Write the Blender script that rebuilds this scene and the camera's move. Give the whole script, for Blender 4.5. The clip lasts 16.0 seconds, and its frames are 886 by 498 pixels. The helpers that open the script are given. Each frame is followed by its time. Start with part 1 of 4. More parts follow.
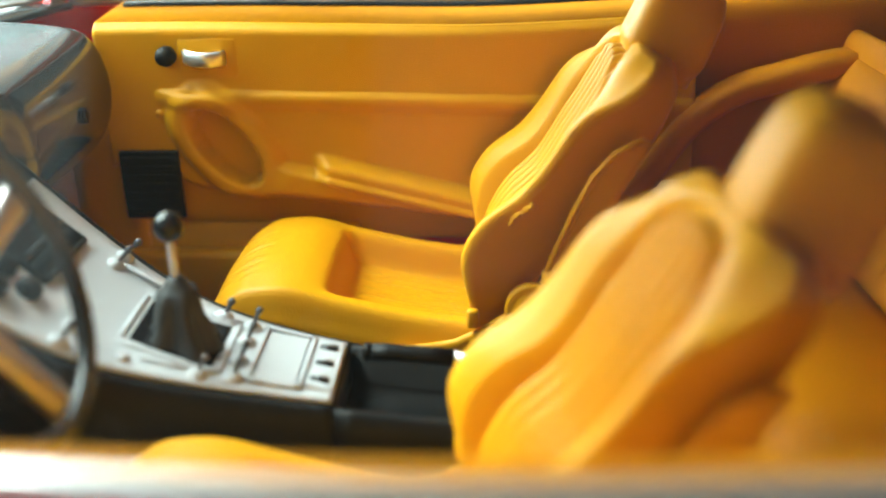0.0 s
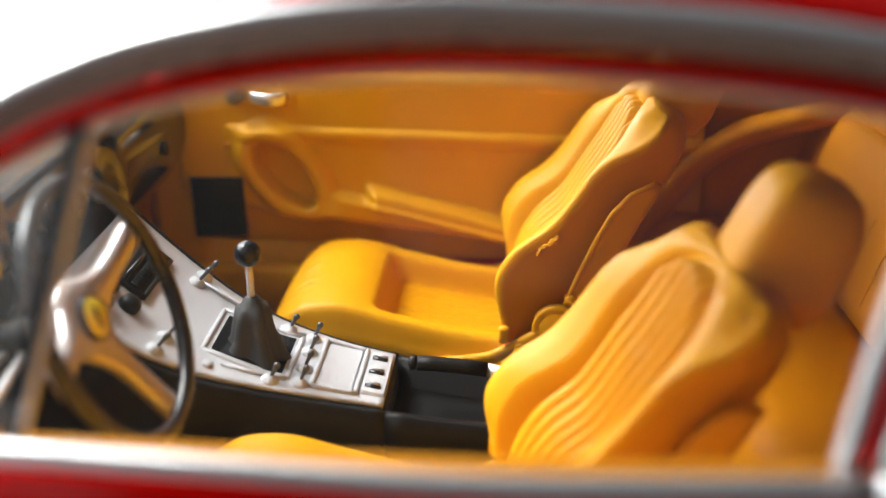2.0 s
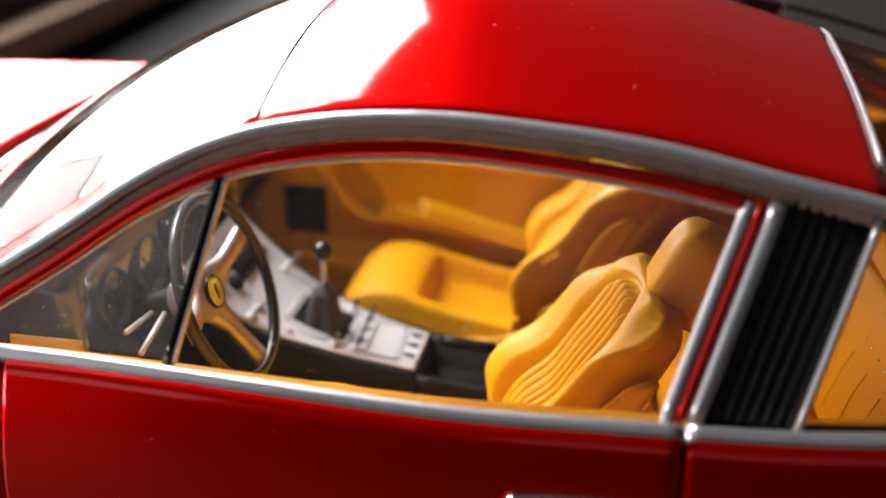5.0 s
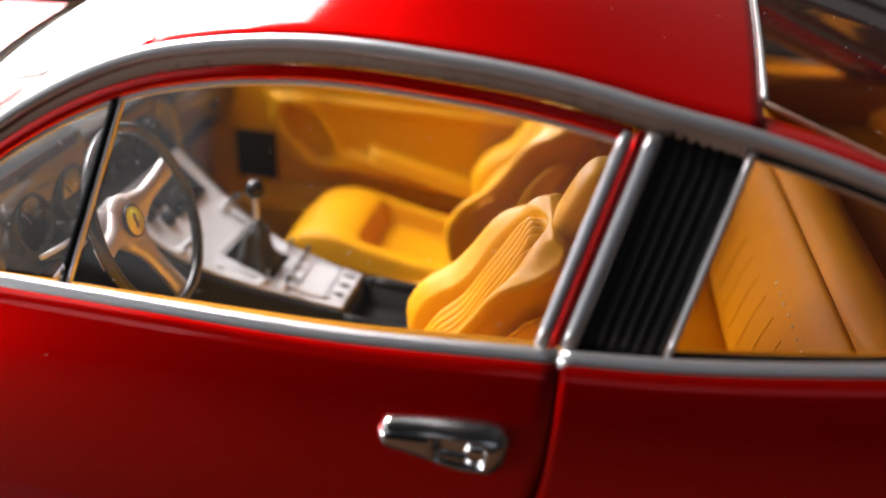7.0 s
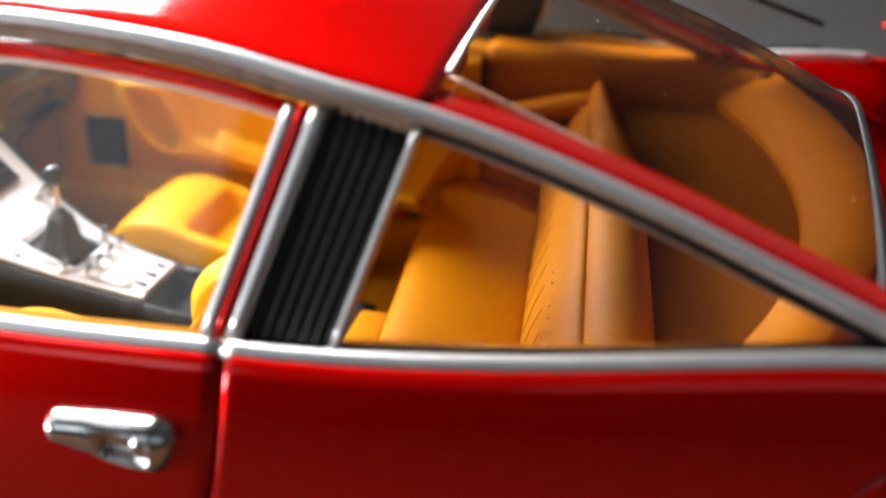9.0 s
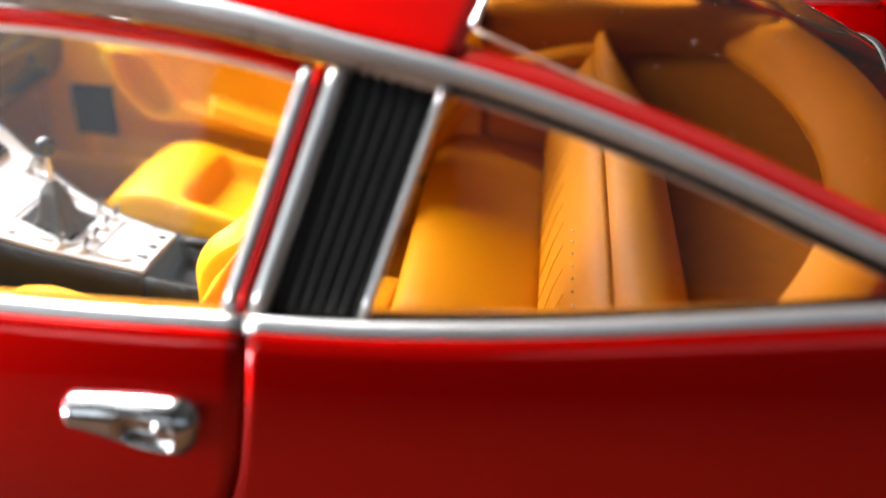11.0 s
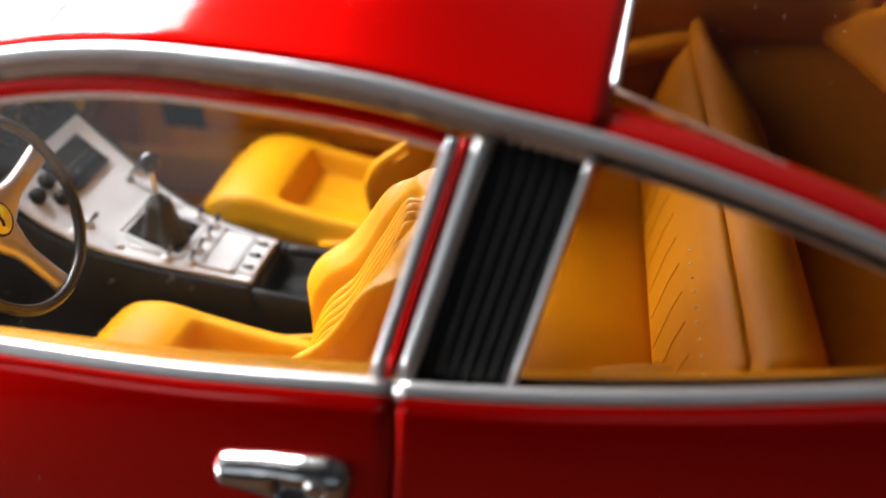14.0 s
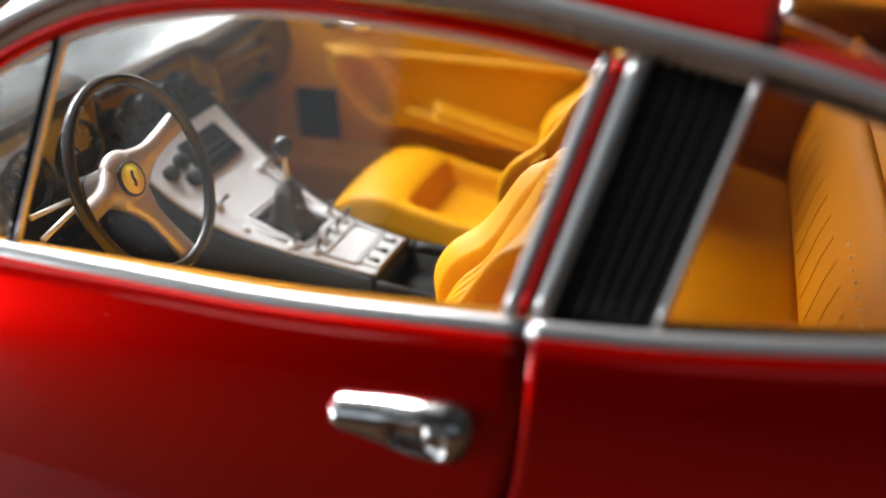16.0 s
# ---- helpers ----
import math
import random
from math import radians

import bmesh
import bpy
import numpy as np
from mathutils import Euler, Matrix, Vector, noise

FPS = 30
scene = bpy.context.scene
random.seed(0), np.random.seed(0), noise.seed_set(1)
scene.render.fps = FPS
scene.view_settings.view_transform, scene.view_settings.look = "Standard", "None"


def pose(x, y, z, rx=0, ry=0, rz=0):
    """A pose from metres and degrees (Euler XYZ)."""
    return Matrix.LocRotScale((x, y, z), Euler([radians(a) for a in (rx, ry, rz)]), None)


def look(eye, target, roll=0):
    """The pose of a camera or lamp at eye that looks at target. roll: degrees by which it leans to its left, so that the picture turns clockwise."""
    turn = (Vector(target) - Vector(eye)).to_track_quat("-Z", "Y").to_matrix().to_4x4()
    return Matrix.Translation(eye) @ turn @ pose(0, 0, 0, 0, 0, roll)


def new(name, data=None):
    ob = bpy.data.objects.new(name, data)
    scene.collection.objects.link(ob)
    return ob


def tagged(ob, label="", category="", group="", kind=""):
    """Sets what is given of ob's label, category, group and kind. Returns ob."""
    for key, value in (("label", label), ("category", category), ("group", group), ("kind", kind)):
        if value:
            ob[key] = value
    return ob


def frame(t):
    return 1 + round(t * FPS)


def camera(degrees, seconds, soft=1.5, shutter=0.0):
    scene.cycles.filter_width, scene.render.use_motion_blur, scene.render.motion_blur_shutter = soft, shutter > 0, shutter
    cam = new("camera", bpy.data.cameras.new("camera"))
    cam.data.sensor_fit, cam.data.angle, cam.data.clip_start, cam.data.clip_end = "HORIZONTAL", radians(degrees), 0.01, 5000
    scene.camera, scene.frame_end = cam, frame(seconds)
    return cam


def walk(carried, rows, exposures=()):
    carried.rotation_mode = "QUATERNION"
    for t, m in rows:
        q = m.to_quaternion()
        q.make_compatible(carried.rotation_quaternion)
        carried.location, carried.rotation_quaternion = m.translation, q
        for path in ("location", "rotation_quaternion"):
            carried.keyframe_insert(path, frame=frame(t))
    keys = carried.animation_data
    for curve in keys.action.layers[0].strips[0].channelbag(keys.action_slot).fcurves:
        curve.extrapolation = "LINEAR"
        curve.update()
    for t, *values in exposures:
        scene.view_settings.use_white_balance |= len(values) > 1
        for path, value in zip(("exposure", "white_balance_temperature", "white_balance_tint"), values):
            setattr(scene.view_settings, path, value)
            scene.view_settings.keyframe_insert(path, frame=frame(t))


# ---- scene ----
# A die-cast model car, 1:18, on a table. All sizes below are in millimetres, turned into metres by MM.
# x runs to the car's tail, y across it (the camera stands on the minus side), z up from the table.
MM = 0.001
cam = camera(43.17, 16.0)
cam.data.dof.use_dof = True
cam.data.dof.focus_distance = 0.114
cam.data.dof.aperture_fstop = 17.0
ROWS = [
    (0.0, 0.00, -84.00, 73.00, 66.375, 1.887, 3.521),
    (0.5, -4.93, -87.57, 76.03, 66.018, 1.393, 2.833),
    (1.0, -4.59, -90.00, 81.19, 65.515, 1.412, 3.067),
    (1.5, -3.30, -94.58, 80.07, 66.074, 1.339, 3.803),
    (2.0, -0.63, -97.18, 81.77, 66.356, 1.337, 4.906),
    (2.5, 4.53, -99.84, 78.99, 67.341, 1.092, 6.533),
    (3.0, 5.30, -106.38, 83.43, 67.155, 0.897, 7.753),
    (3.5, 3.69, -111.91, 88.17, 67.072, 0.706, 8.418),
    (6.0, 18.66, -134.14, 101.91, 64.749, -0.829, 11.616),
    (6.5, 21.53, -132.44, 99.56, 64.576, -1.007, 11.827),
    (7.0, 22.20, -129.63, 95.99, 64.352, -1.257, 11.835),
    (7.5, 29.85, -127.11, 97.31, 64.083, -1.014, 12.369),
    (8.0, 37.61, -124.56, 90.97, 64.186, -0.826, 12.651),
    (8.5, 50.15, -120.59, 93.15, 64.248, -0.570, 13.634),
    (11.0, 45.42, -115.62, 91.84, 61.901, 0.718, 11.666),
    (11.5, 41.93, -114.80, 95.19, 60.922, 1.299, 10.595),
    (12.0, 42.36, -116.32, 95.49, 59.952, 1.696, 10.143),
    (12.5, 42.26, -114.68, 101.61, 58.600, 2.149, 10.109),
    (13.0, 40.09, -110.26, 102.88, 57.809, 2.300, 10.470),
    (13.5, 36.46, -112.92, 102.64, 57.624, 2.641, 11.212),
    (14.0, 36.95, -112.22, 101.81, 57.684, 2.888, 12.742),
    (14.5, 36.46, -112.42, 98.76, 58.565, 3.198, 14.706),
    (15.0, 30.42, -117.98, 100.59, 59.749, 2.800, 16.058),
    (15.5, 35.05, -114.77, 97.99, 61.146, 3.009, 18.120),
    (16.0, 35.28, -114.01, 88.43, 63.165, 2.755, 19.822),
]
EXPOSURES = [(0.0, 0.78, 5950, -14.0), (0.5, 0.72, 5950, -13.0), (1.2, 0.68, 6200, 0.0), (2.0, 0.67, 6450, 9.0), (2.5, 0.69, 6520, 11.5), (3.0, 0.76, 6600, 14.0), (3.5, 0.69, 6610, 14.4), (6.0, 0.52, 6720, 19.0), (6.5, 0.56, 6740, 20.0), (7.0, 0.63, 6680, 17.0), (8.0, 0.88, 6550, 12.0), (8.5, 1.17, 6540, 11.8), (11.0, 1.71, 6520, 10.7), (12.0, 1.5, 6510, 10.2), (12.5, 1.35, 6500, 10.0), (13.0, 1.02, 6520, 10.8), (13.5, 0.88, 6540, 11.6), (14.5, 0.72, 6580, 13.2), (15.5, 0.63, 6550, 11.5), (16.0, 0.65, 6500, 9.0)]
walk(cam, [(t, pose(x * MM, y * MM, z * MM, rx, ry, rz)) for t, x, y, z, rx, ry, rz in ROWS], EXPOSURES)

# ---- light ----
world = bpy.data.worlds.new("room_air")
scene.world = world
world.use_nodes = True
world.node_tree.nodes["Background"].inputs[0].default_value = (0.75, 0.85, 1.0, 1)
world.node_tree.nodes["Background"].inputs[1].default_value = 0.05


def area_lamp(name, eye, target, w, h, watts, colour):
    data = bpy.data.lights.new(name, "AREA")
    data.shape, data.size, data.size_y, data.energy, data.color = "RECTANGLE", w, h, watts, colour
    ob = new(name, data)
    ob.matrix_world = look(eye, target)
    return ob


# the room's wide window, right in front of the car's nose: a low pane and, over a bar, a brighter one that sees the sky
WEST = -0.185
SILL, LOW, SKY, FAR_PANES, SIDE, STRIP, BACK, VEIL = 2.5, 13.0, 31.0, 8.5, 0.6, 10.0, 0.09, 0.5


def window_light(name, y0, y1, z0, z1, radiance, colour):
    yc, zc = (y0 + y1) / 2, (z0 + z1) / 2
    area_lamp(name, (WEST, yc, zc), (0, yc, zc), y1 - y0, z1 - z0, radiance * math.pi * (y1 - y0) * (z1 - z0), colour)


window_light("window_low_light", -0.012, 0.145, 0.107, 0.232, LOW, (1.0, 0.99, 0.97))
window_light("window_sky_light", -0.012, 0.145, 0.242, 0.42, SKY, (1.0, 0.98, 0.95))
# added strip below, dim to spare the headrests; its far length whitens the dash
window_light("window_sill_light", -0.012, 0.10, 0.06, 0.105, SILL, (1.0, 0.99, 0.97))
window_light("window_sill_light", 0.102, 0.62, 0.06, 0.105, FAR_PANES * 1.2, (0.97, 0.99, 1.0))
# the window's further panes, set dimmer so the driver's side stays darker
window_light("window_dim_light", 0.147, 0.62, 0.107, 0.42, FAR_PANES, (0.98, 0.99, 1.0))
# two added fill lamps beside the nose, which brighten the red door
window_light("side_fill_light", -0.17, -0.07, 0.10, 0.40, SIDE, (0.95, 0.98, 1.0))
window_light("strip_fill_light", -0.19, -0.07, 0.015, 0.05, STRIP, (0.95, 0.98, 1.0))
# the room's own window far behind the camera, under a blue sky
area_lamp("window_back_light", (0.70, -1.81, 1.12), (0.70, 0, 1.12), 2.0, 0.86, BACK * math.pi * 1.72, (0.72, 0.86, 1.0))
# added lamp towards the nose that lays a pale veil on the door glass
area_lamp("door_veil_light", (-1.095, -1.81, 0.92), (-1.095, 0, 0.92), 0.55, 0.84, VEIL * math.pi * 0.46, (0.86, 0.95, 1.0))


# ---- materials ----
def material(name, colour, rough=0.5, metal=0.0, coat=0.0, spots=0.0, scale=900.0, bump=0.0, grain=4000.0, coat_rough=0.03, spec=0.5, rough_vary=0.1):
    """Principled surface with cloudy variation in colour and roughness, and a fine relief. Scales are per metre."""
    m = bpy.data.materials.new(name)
    m.use_nodes = True
    nt = m.node_tree
    b = nt.nodes["Principled BSDF"]
    tc = nt.nodes.new("ShaderNodeTexCoord")
    n1 = nt.nodes.new("ShaderNodeTexNoise")
    n1.inputs["Scale"].default_value, n1.inputs["Detail"].default_value = scale, 4
    nt.links.new(tc.outputs["Object"], n1.inputs["Vector"])
    n2 = nt.nodes.new("ShaderNodeTexNoise")
    n2.inputs["Scale"].default_value, n2.inputs["Detail"].default_value = grain, 3
    nt.links.new(tc.outputs["Object"], n2.inputs["Vector"])
    mix = nt.nodes.new("ShaderNodeMix")
    mix.data_type = "RGBA"
    mix.inputs["A"].default_value = (*[c * (1 - spots) for c in colour], 1)
    mix.inputs["B"].default_value = (*[min(1, c * (1 + spots)) for c in colour], 1)
    nt.links.new(n1.outputs["Fac"], mix.inputs["Factor"])
    nt.links.new(mix.outputs["Result"], b.inputs["Base Color"])
    mr = nt.nodes.new("ShaderNodeMapRange")
    mr.inputs["To Min"].default_value, mr.inputs["To Max"].default_value = max(0.02, rough * (1 - rough_vary)), min(1, rough * (1 + rough_vary))
    nt.links.new(n1.outputs["Fac"], mr.inputs["Value"])
    nt.links.new(mr.outputs["Result"], b.inputs["Roughness"])
    b.inputs["Metallic"].default_value = metal
    b.inputs["Coat Weight"].default_value, b.inputs["Coat Roughness"].default_value = coat, coat_rough
    b.inputs["Specular IOR Level"].default_value = spec
    if bump:
        bp = nt.nodes.new("ShaderNodeBump")
        bp.inputs["Strength"].default_value, bp.inputs["Distance"].default_value = bump, 0.0002
        nt.links.new(n2.outputs["Fac"], bp.inputs["Height"])
        nt.links.new(bp.outputs["Normal"], b.inputs["Normal"])
    return m


def pane(name, tint, gloss=1.0, film=0.0):
    """Clear pane; film: share of a pale scattering layer, for dust and for added haze."""
    m = bpy.data.materials.new(name)
    m.use_nodes = True
    nt = m.node_tree
    nt.nodes.remove(nt.nodes["Principled BSDF"])
    tr, gl, mx, fr = (nt.nodes.new("ShaderNode" + k) for k in ("BsdfTransparent", "BsdfGlossy", "MixShader", "Fresnel"))
    tr.inputs["Color"].default_value = (*tint, 1)
    gl.inputs["Roughness"].default_value = 0.02
    fr.inputs["IOR"].default_value = 1.45
    sc = nt.nodes.new("ShaderNodeMath")
    sc.operation = "MULTIPLY"
    sc.inputs[1].default_value = gloss
    nt.links.new(fr.outputs[0], sc.inputs[0])
    nt.links.new(sc.outputs[0], mx.inputs[0])
    nt.links.new(tr.outputs[0], mx.inputs[1])
    nt.links.new(gl.outputs[0], mx.inputs[2])
    last = mx
    if film:
        dust_haze = nt.nodes.new("ShaderNodeBsdfTranslucent")
        dust_haze.inputs["Color"].default_value = (0.82, 0.90, 0.94, 1)
        nz = nt.nodes.new("ShaderNodeTexNoise")
        nz.inputs["Scale"].default_value, nz.inputs["Detail"].default_value = 160, 5
        tc = nt.nodes.new("ShaderNodeTexCoord")
        nt.links.new(tc.outputs["Object"], nz.inputs["Vector"])
        mr = nt.nodes.new("ShaderNodeMapRange")
        mr.inputs["From Min"].default_value, mr.inputs["From Max"].default_value = 0.3, 0.7
        mr.inputs["To Min"].default_value, mr.inputs["To Max"].default_value = film * 0.6, film * 1.4
        nt.links.new(nz.outputs["Fac"], mr.inputs["Value"])
        last = nt.nodes.new("ShaderNodeMixShader")
        nt.links.new(mr.outputs["Result"], last.inputs[0])
        nt.links.new(mx.outputs[0], last.inputs[1])
        nt.links.new(dust_haze.outputs[0], last.inputs[2])
    nt.links.new(last.outputs[0], nt.nodes["Material Output"].inputs["Surface"])
    return m


def planks(name, light, dark):
    """Oiled wood with a long grain."""
    m = bpy.data.materials.new(name)
    m.use_nodes = True
    nt = m.node_tree
    b = nt.nodes["Principled BSDF"]
    tc, mp, n1, n2 = (nt.nodes.new("ShaderNode" + k) for k in ("TexCoord", "Mapping", "TexNoise", "TexNoise"))
    mp.inputs["Scale"].default_value = (6, 90, 90)
    nt.links.new(tc.outputs["Object"], mp.inputs["Vector"])
    n1.inputs["Scale"].default_value, n1.inputs["Detail"].default_value, n1.inputs["Distortion"].default_value = 1.0, 6, 1.5
    n2.inputs["Scale"].default_value, n2.inputs["Detail"].default_value = 8.0, 4
    nt.links.new(mp.outputs["Vector"], n1.inputs["Vector"])
    nt.links.new(tc.outputs["Object"], n2.inputs["Vector"])
    mix, wear = nt.nodes.new("ShaderNodeMix"), nt.nodes.new("ShaderNodeMix")
    mix.data_type = wear.data_type = "RGBA"
    mix.inputs["A"].default_value, mix.inputs["B"].default_value = (*dark, 1), (*light, 1)
    nt.links.new(n1.outputs["Fac"], mix.inputs["Factor"])
    wear.blend_type = "MULTIPLY"
    wear.inputs["Factor"].default_value = 0.35
    nt.links.new(mix.outputs["Result"], wear.inputs["A"])
    nt.links.new(n2.outputs["Fac"], wear.inputs["B"])
    nt.links.new(wear.outputs["Result"], b.inputs["Base Color"])
    b.inputs["Roughness"].default_value, b.inputs["Specular IOR Level"].default_value = 0.55, 0.3
    bp = nt.nodes.new("ShaderNodeBump")
    bp.inputs["Strength"].default_value, bp.inputs["Distance"].default_value = 0.3, 0.0003
    nt.links.new(n1.outputs["Fac"], bp.inputs["Height"])
    nt.links.new(bp.outputs["Normal"], b.inputs["Normal"])
    return m


def lacquer(name, colour, sheen, share, rough):
    """Red paint: a coloured base, partly of fine glossy flakes, under a clear coat."""
    m = bpy.data.materials.new(name)
    m.use_nodes = True
    nt = m.node_tree
    nt.nodes.remove(nt.nodes["Principled BSDF"])
    base, flake, coat = (nt.nodes.new("ShaderNodeBsdf" + k) for k in ("Diffuse", "Glossy", "Glossy"))
    tc, n1, n2 = (nt.nodes.new("ShaderNodeTex" + k) for k in ("Coord", "Noise", "Noise"))
    for n, sc in ((n1, 90.0), (n2, 1500.0)):
        n.inputs["Scale"].default_value, n.inputs["Detail"].default_value = sc, 4
        nt.links.new(tc.outputs["Object"], n.inputs["Vector"])
    mix = nt.nodes.new("ShaderNodeMix")
    mix.data_type = "RGBA"
    mix.inputs["A"].default_value = (*[c * 0.93 for c in colour], 1)
    mix.inputs["B"].default_value = (*[c * 1.07 for c in colour], 1)
    nt.links.new(n1.outputs["Fac"], mix.inputs["Factor"])
    nt.links.new(mix.outputs["Result"], base.inputs["Color"])
    flake.inputs["Color"].default_value, flake.inputs["Roughness"].default_value = (*sheen, 1), rough
    coat.inputs["Color"].default_value = (1, 1, 1, 1)
    mr = nt.nodes.new("ShaderNodeMapRange")
    mr.inputs["To Min"].default_value, mr.inputs["To Max"].default_value = 0.05, 0.11
    nt.links.new(n2.outputs["Fac"], mr.inputs["Value"])
    nt.links.new(mr.outputs["Result"], coat.inputs["Roughness"])
    under, over = nt.nodes.new("ShaderNodeMixShader"), nt.nodes.new("ShaderNodeMixShader")
    under.inputs[0].default_value = share
    nt.links.new(base.outputs[0], under.inputs[1])
    nt.links.new(flake.outputs[0], under.inputs[2])
    fr = nt.nodes.new("ShaderNodeFresnel")
    fr.inputs["IOR"].default_value = 1.5
    nt.links.new(fr.outputs[0], over.inputs[0])
    nt.links.new(under.outputs[0], over.inputs[1])
    nt.links.new(coat.outputs[0], over.inputs[2])
    nt.links.new(over.outputs[0], nt.nodes["Material Output"].inputs["Surface"])
    return m


RED = lacquer("red_lacquer", (0.46, 0.0015, 0.001), (0.92, 0.004, 0.002), 0.72, 0.34)
ORANGE = material("orange_plastic", (0.63, 0.295, 0.0015), 0.42, 0, 0, 0.06, 260, 0.3, 5000, spec=0.2)
ORANGE_MATT = material("orange_flocking", (0.44, 0.175, 0.0025), 0.9, 0, 0, 0.14, 400, 0.6, 9000, spec=0.06)
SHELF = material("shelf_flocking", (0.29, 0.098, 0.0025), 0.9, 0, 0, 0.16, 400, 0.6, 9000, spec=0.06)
# the cabin's orange plastic again, its colour darkened for the dimmer rear
ORANGE_REAR = material("orange_dimmed", (0.55, 0.20, 0.0012), 0.55, 0, 0, 0.08, 260, 0.3, 5000, spec=0.08)
SILVER = material("silver_paint", (0.50, 0.515, 0.535), 0.40, 0.4, 0, 0.30, 5000, 0.8, 9000)
CHROME = material("chrome", (0.82, 0.82, 0.81), 0.16, 1.0, 0, 0.03, 700, 0.05, 6000)
HANDLE = material("handle_chrome", (0.84, 0.84, 0.85), 0.15, 1.0, 0, 0.03, 700, 0.05, 6000)
TRIM = material("silver_trim", (0.86, 0.87, 0.88), 0.31, 0.85, 0, 0.02, 500, 0.03, 5000, rough_vary=0.04)
ALU = material("bare_metal", (0.66, 0.66, 0.66), 0.42, 0.55, 0, 0.06, 900, 0.15, 9000)
SPOKE = material("spun_metal", (0.56, 0.51, 0.49), 0.33, 0.75, 0, 0.04, 900)
RIM = material("rim_black", (0.010, 0.010, 0.010), 0.24, 0, 0.3, 0.15, 700, 0.1, 7000, spec=0.5)
BLACK = material("black_plastic", (0.006, 0.006, 0.006), 0.45, 0, 0, 0.2, 700, 0.3, 7000, spec=0.18)
BLACK_GLOSS = material("black_gloss", (0.010, 0.010, 0.011), 0.16, 0, 0, 0.1, 700, spec=0.35)
DASH = material("dash_black", (0.012, 0.0118, 0.0115), 0.17, 0, 0.5, 0.2, 300, 0.03, 3000, coat_rough=0.1, spec=0.9)
SLAT = material("slat_black", (0.007, 0.006, 0.0055), 0.40, 0, 0, 0.3, 700, 0.25, 7000, spec=0.35)
# tan mimics the wooden table mirrored under the polished roof rail
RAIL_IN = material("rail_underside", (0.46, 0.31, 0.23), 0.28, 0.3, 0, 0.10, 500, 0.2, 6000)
GUN = material("gun_metal", (0.10, 0.10, 0.105), 0.35, 0.6, 0, 0.15, 900, 0.1, 6000)
RUBBER = material("rubber", (0.02, 0.02, 0.02), 0.6, 0, 0, 0.2, 600, 0.3, 6000)
YELLOW = material("yellow_enamel", (0.95, 0.82, 0.02), 0.3, 0, 0.3, 0.04, 900)
LINING = material("tan_lining", (0.25, 0.17, 0.09), 0.8, 0, 0, 0.05, 400, 0.2, 6000)
WHITE = material("white_dial", (0.10, 0.10, 0.10), 0.5, 0, 0, 0.04, 900)
TABLE = material("dark_table", (0.010, 0.0095, 0.009), 0.5, 0, 0, 0.25, 14, 0.1, 600, spec=0.25)
WOOD = planks("table_wood", (0.085, 0.038, 0.015), (0.045, 0.020, 0.008))
WALLP = material("room_paint", (0.075, 0.065, 0.060), 0.85, 0, 0, 0.05, 3)
CEIL = material("ceiling_paint", (0.16, 0.16, 0.16), 0.9, 0, 0, 0.03, 3)
CARD = material("tan_card", (0.42, 0.30, 0.20), 0.75, 0, 0, 0.08, 20, 0.2, 900)
GLASS = pane("clear_glass", (0.93, 0.94, 0.94), 0.5)
VENT_GLASS = pane("vent_glass", (0.90, 0.92, 0.93), 0.35, 0.03)
# heavier film here also stands in for the glare over the dash
SCREEN = pane("screen_glass", (0.93, 0.94, 0.94), 1.6, 0.14)
DOOR_GLASS = pane("door_glass", (0.94, 0.95, 0.95), 1.5, 0.006)
# brown tint added to dim the cabin seen through the rear window
GLASS_DIM = pane("rear_glass", (0.38, 0.31, 0.25), 0.5)
DUST = material("dust", (0.75, 0.73, 0.70), 0.9, 0, 0, 0.1, 900)


# ---- builders ----
def thing(name, base, label, category, group="", kind=""):
    ob = new(name)
    ob.empty_display_size = 0.005
    ob.location = Vector(base) * MM
    return tagged(ob, label, category, group, kind)


def part(name, bm, mat, parent, label="", smooth=True, solid=0.0, bevel=0.0, sub=0):
    """Links a bmesh, given in the car's millimetres, as one mesh under a thing or a part."""
    bmesh.ops.recalc_face_normals(bm, faces=bm.faces)
    root = Vector((0, 0, 0))
    p = parent
    while p is not None:
        root += p.location
        p = p.parent
    for v in bm.verts:
        v.co = v.co * MM - root
    for fc in bm.faces:
        fc.smooth = smooth
    me = bpy.data.meshes.new(name)
    bm.to_mesh(me)
    bm.free()
    me.materials.append(mat)
    ob = new(name, me)
    ob.parent = parent
    if label:
        ob["label"] = label
    if solid:
        md = ob.modifiers.new("solid", "SOLIDIFY")
        md.thickness, md.offset = solid * MM, 0
    if bevel:
        md = ob.modifiers.new("bevel", "BEVEL")
        md.width, md.segments, md.limit_method, md.angle_limit = bevel * MM, 3, "ANGLE", radians(35)
        md.harden_normals = False
    if sub:
        md = ob.modifiers.new("sub", "SUBSURF")
        md.levels = md.render_levels = sub
    return ob


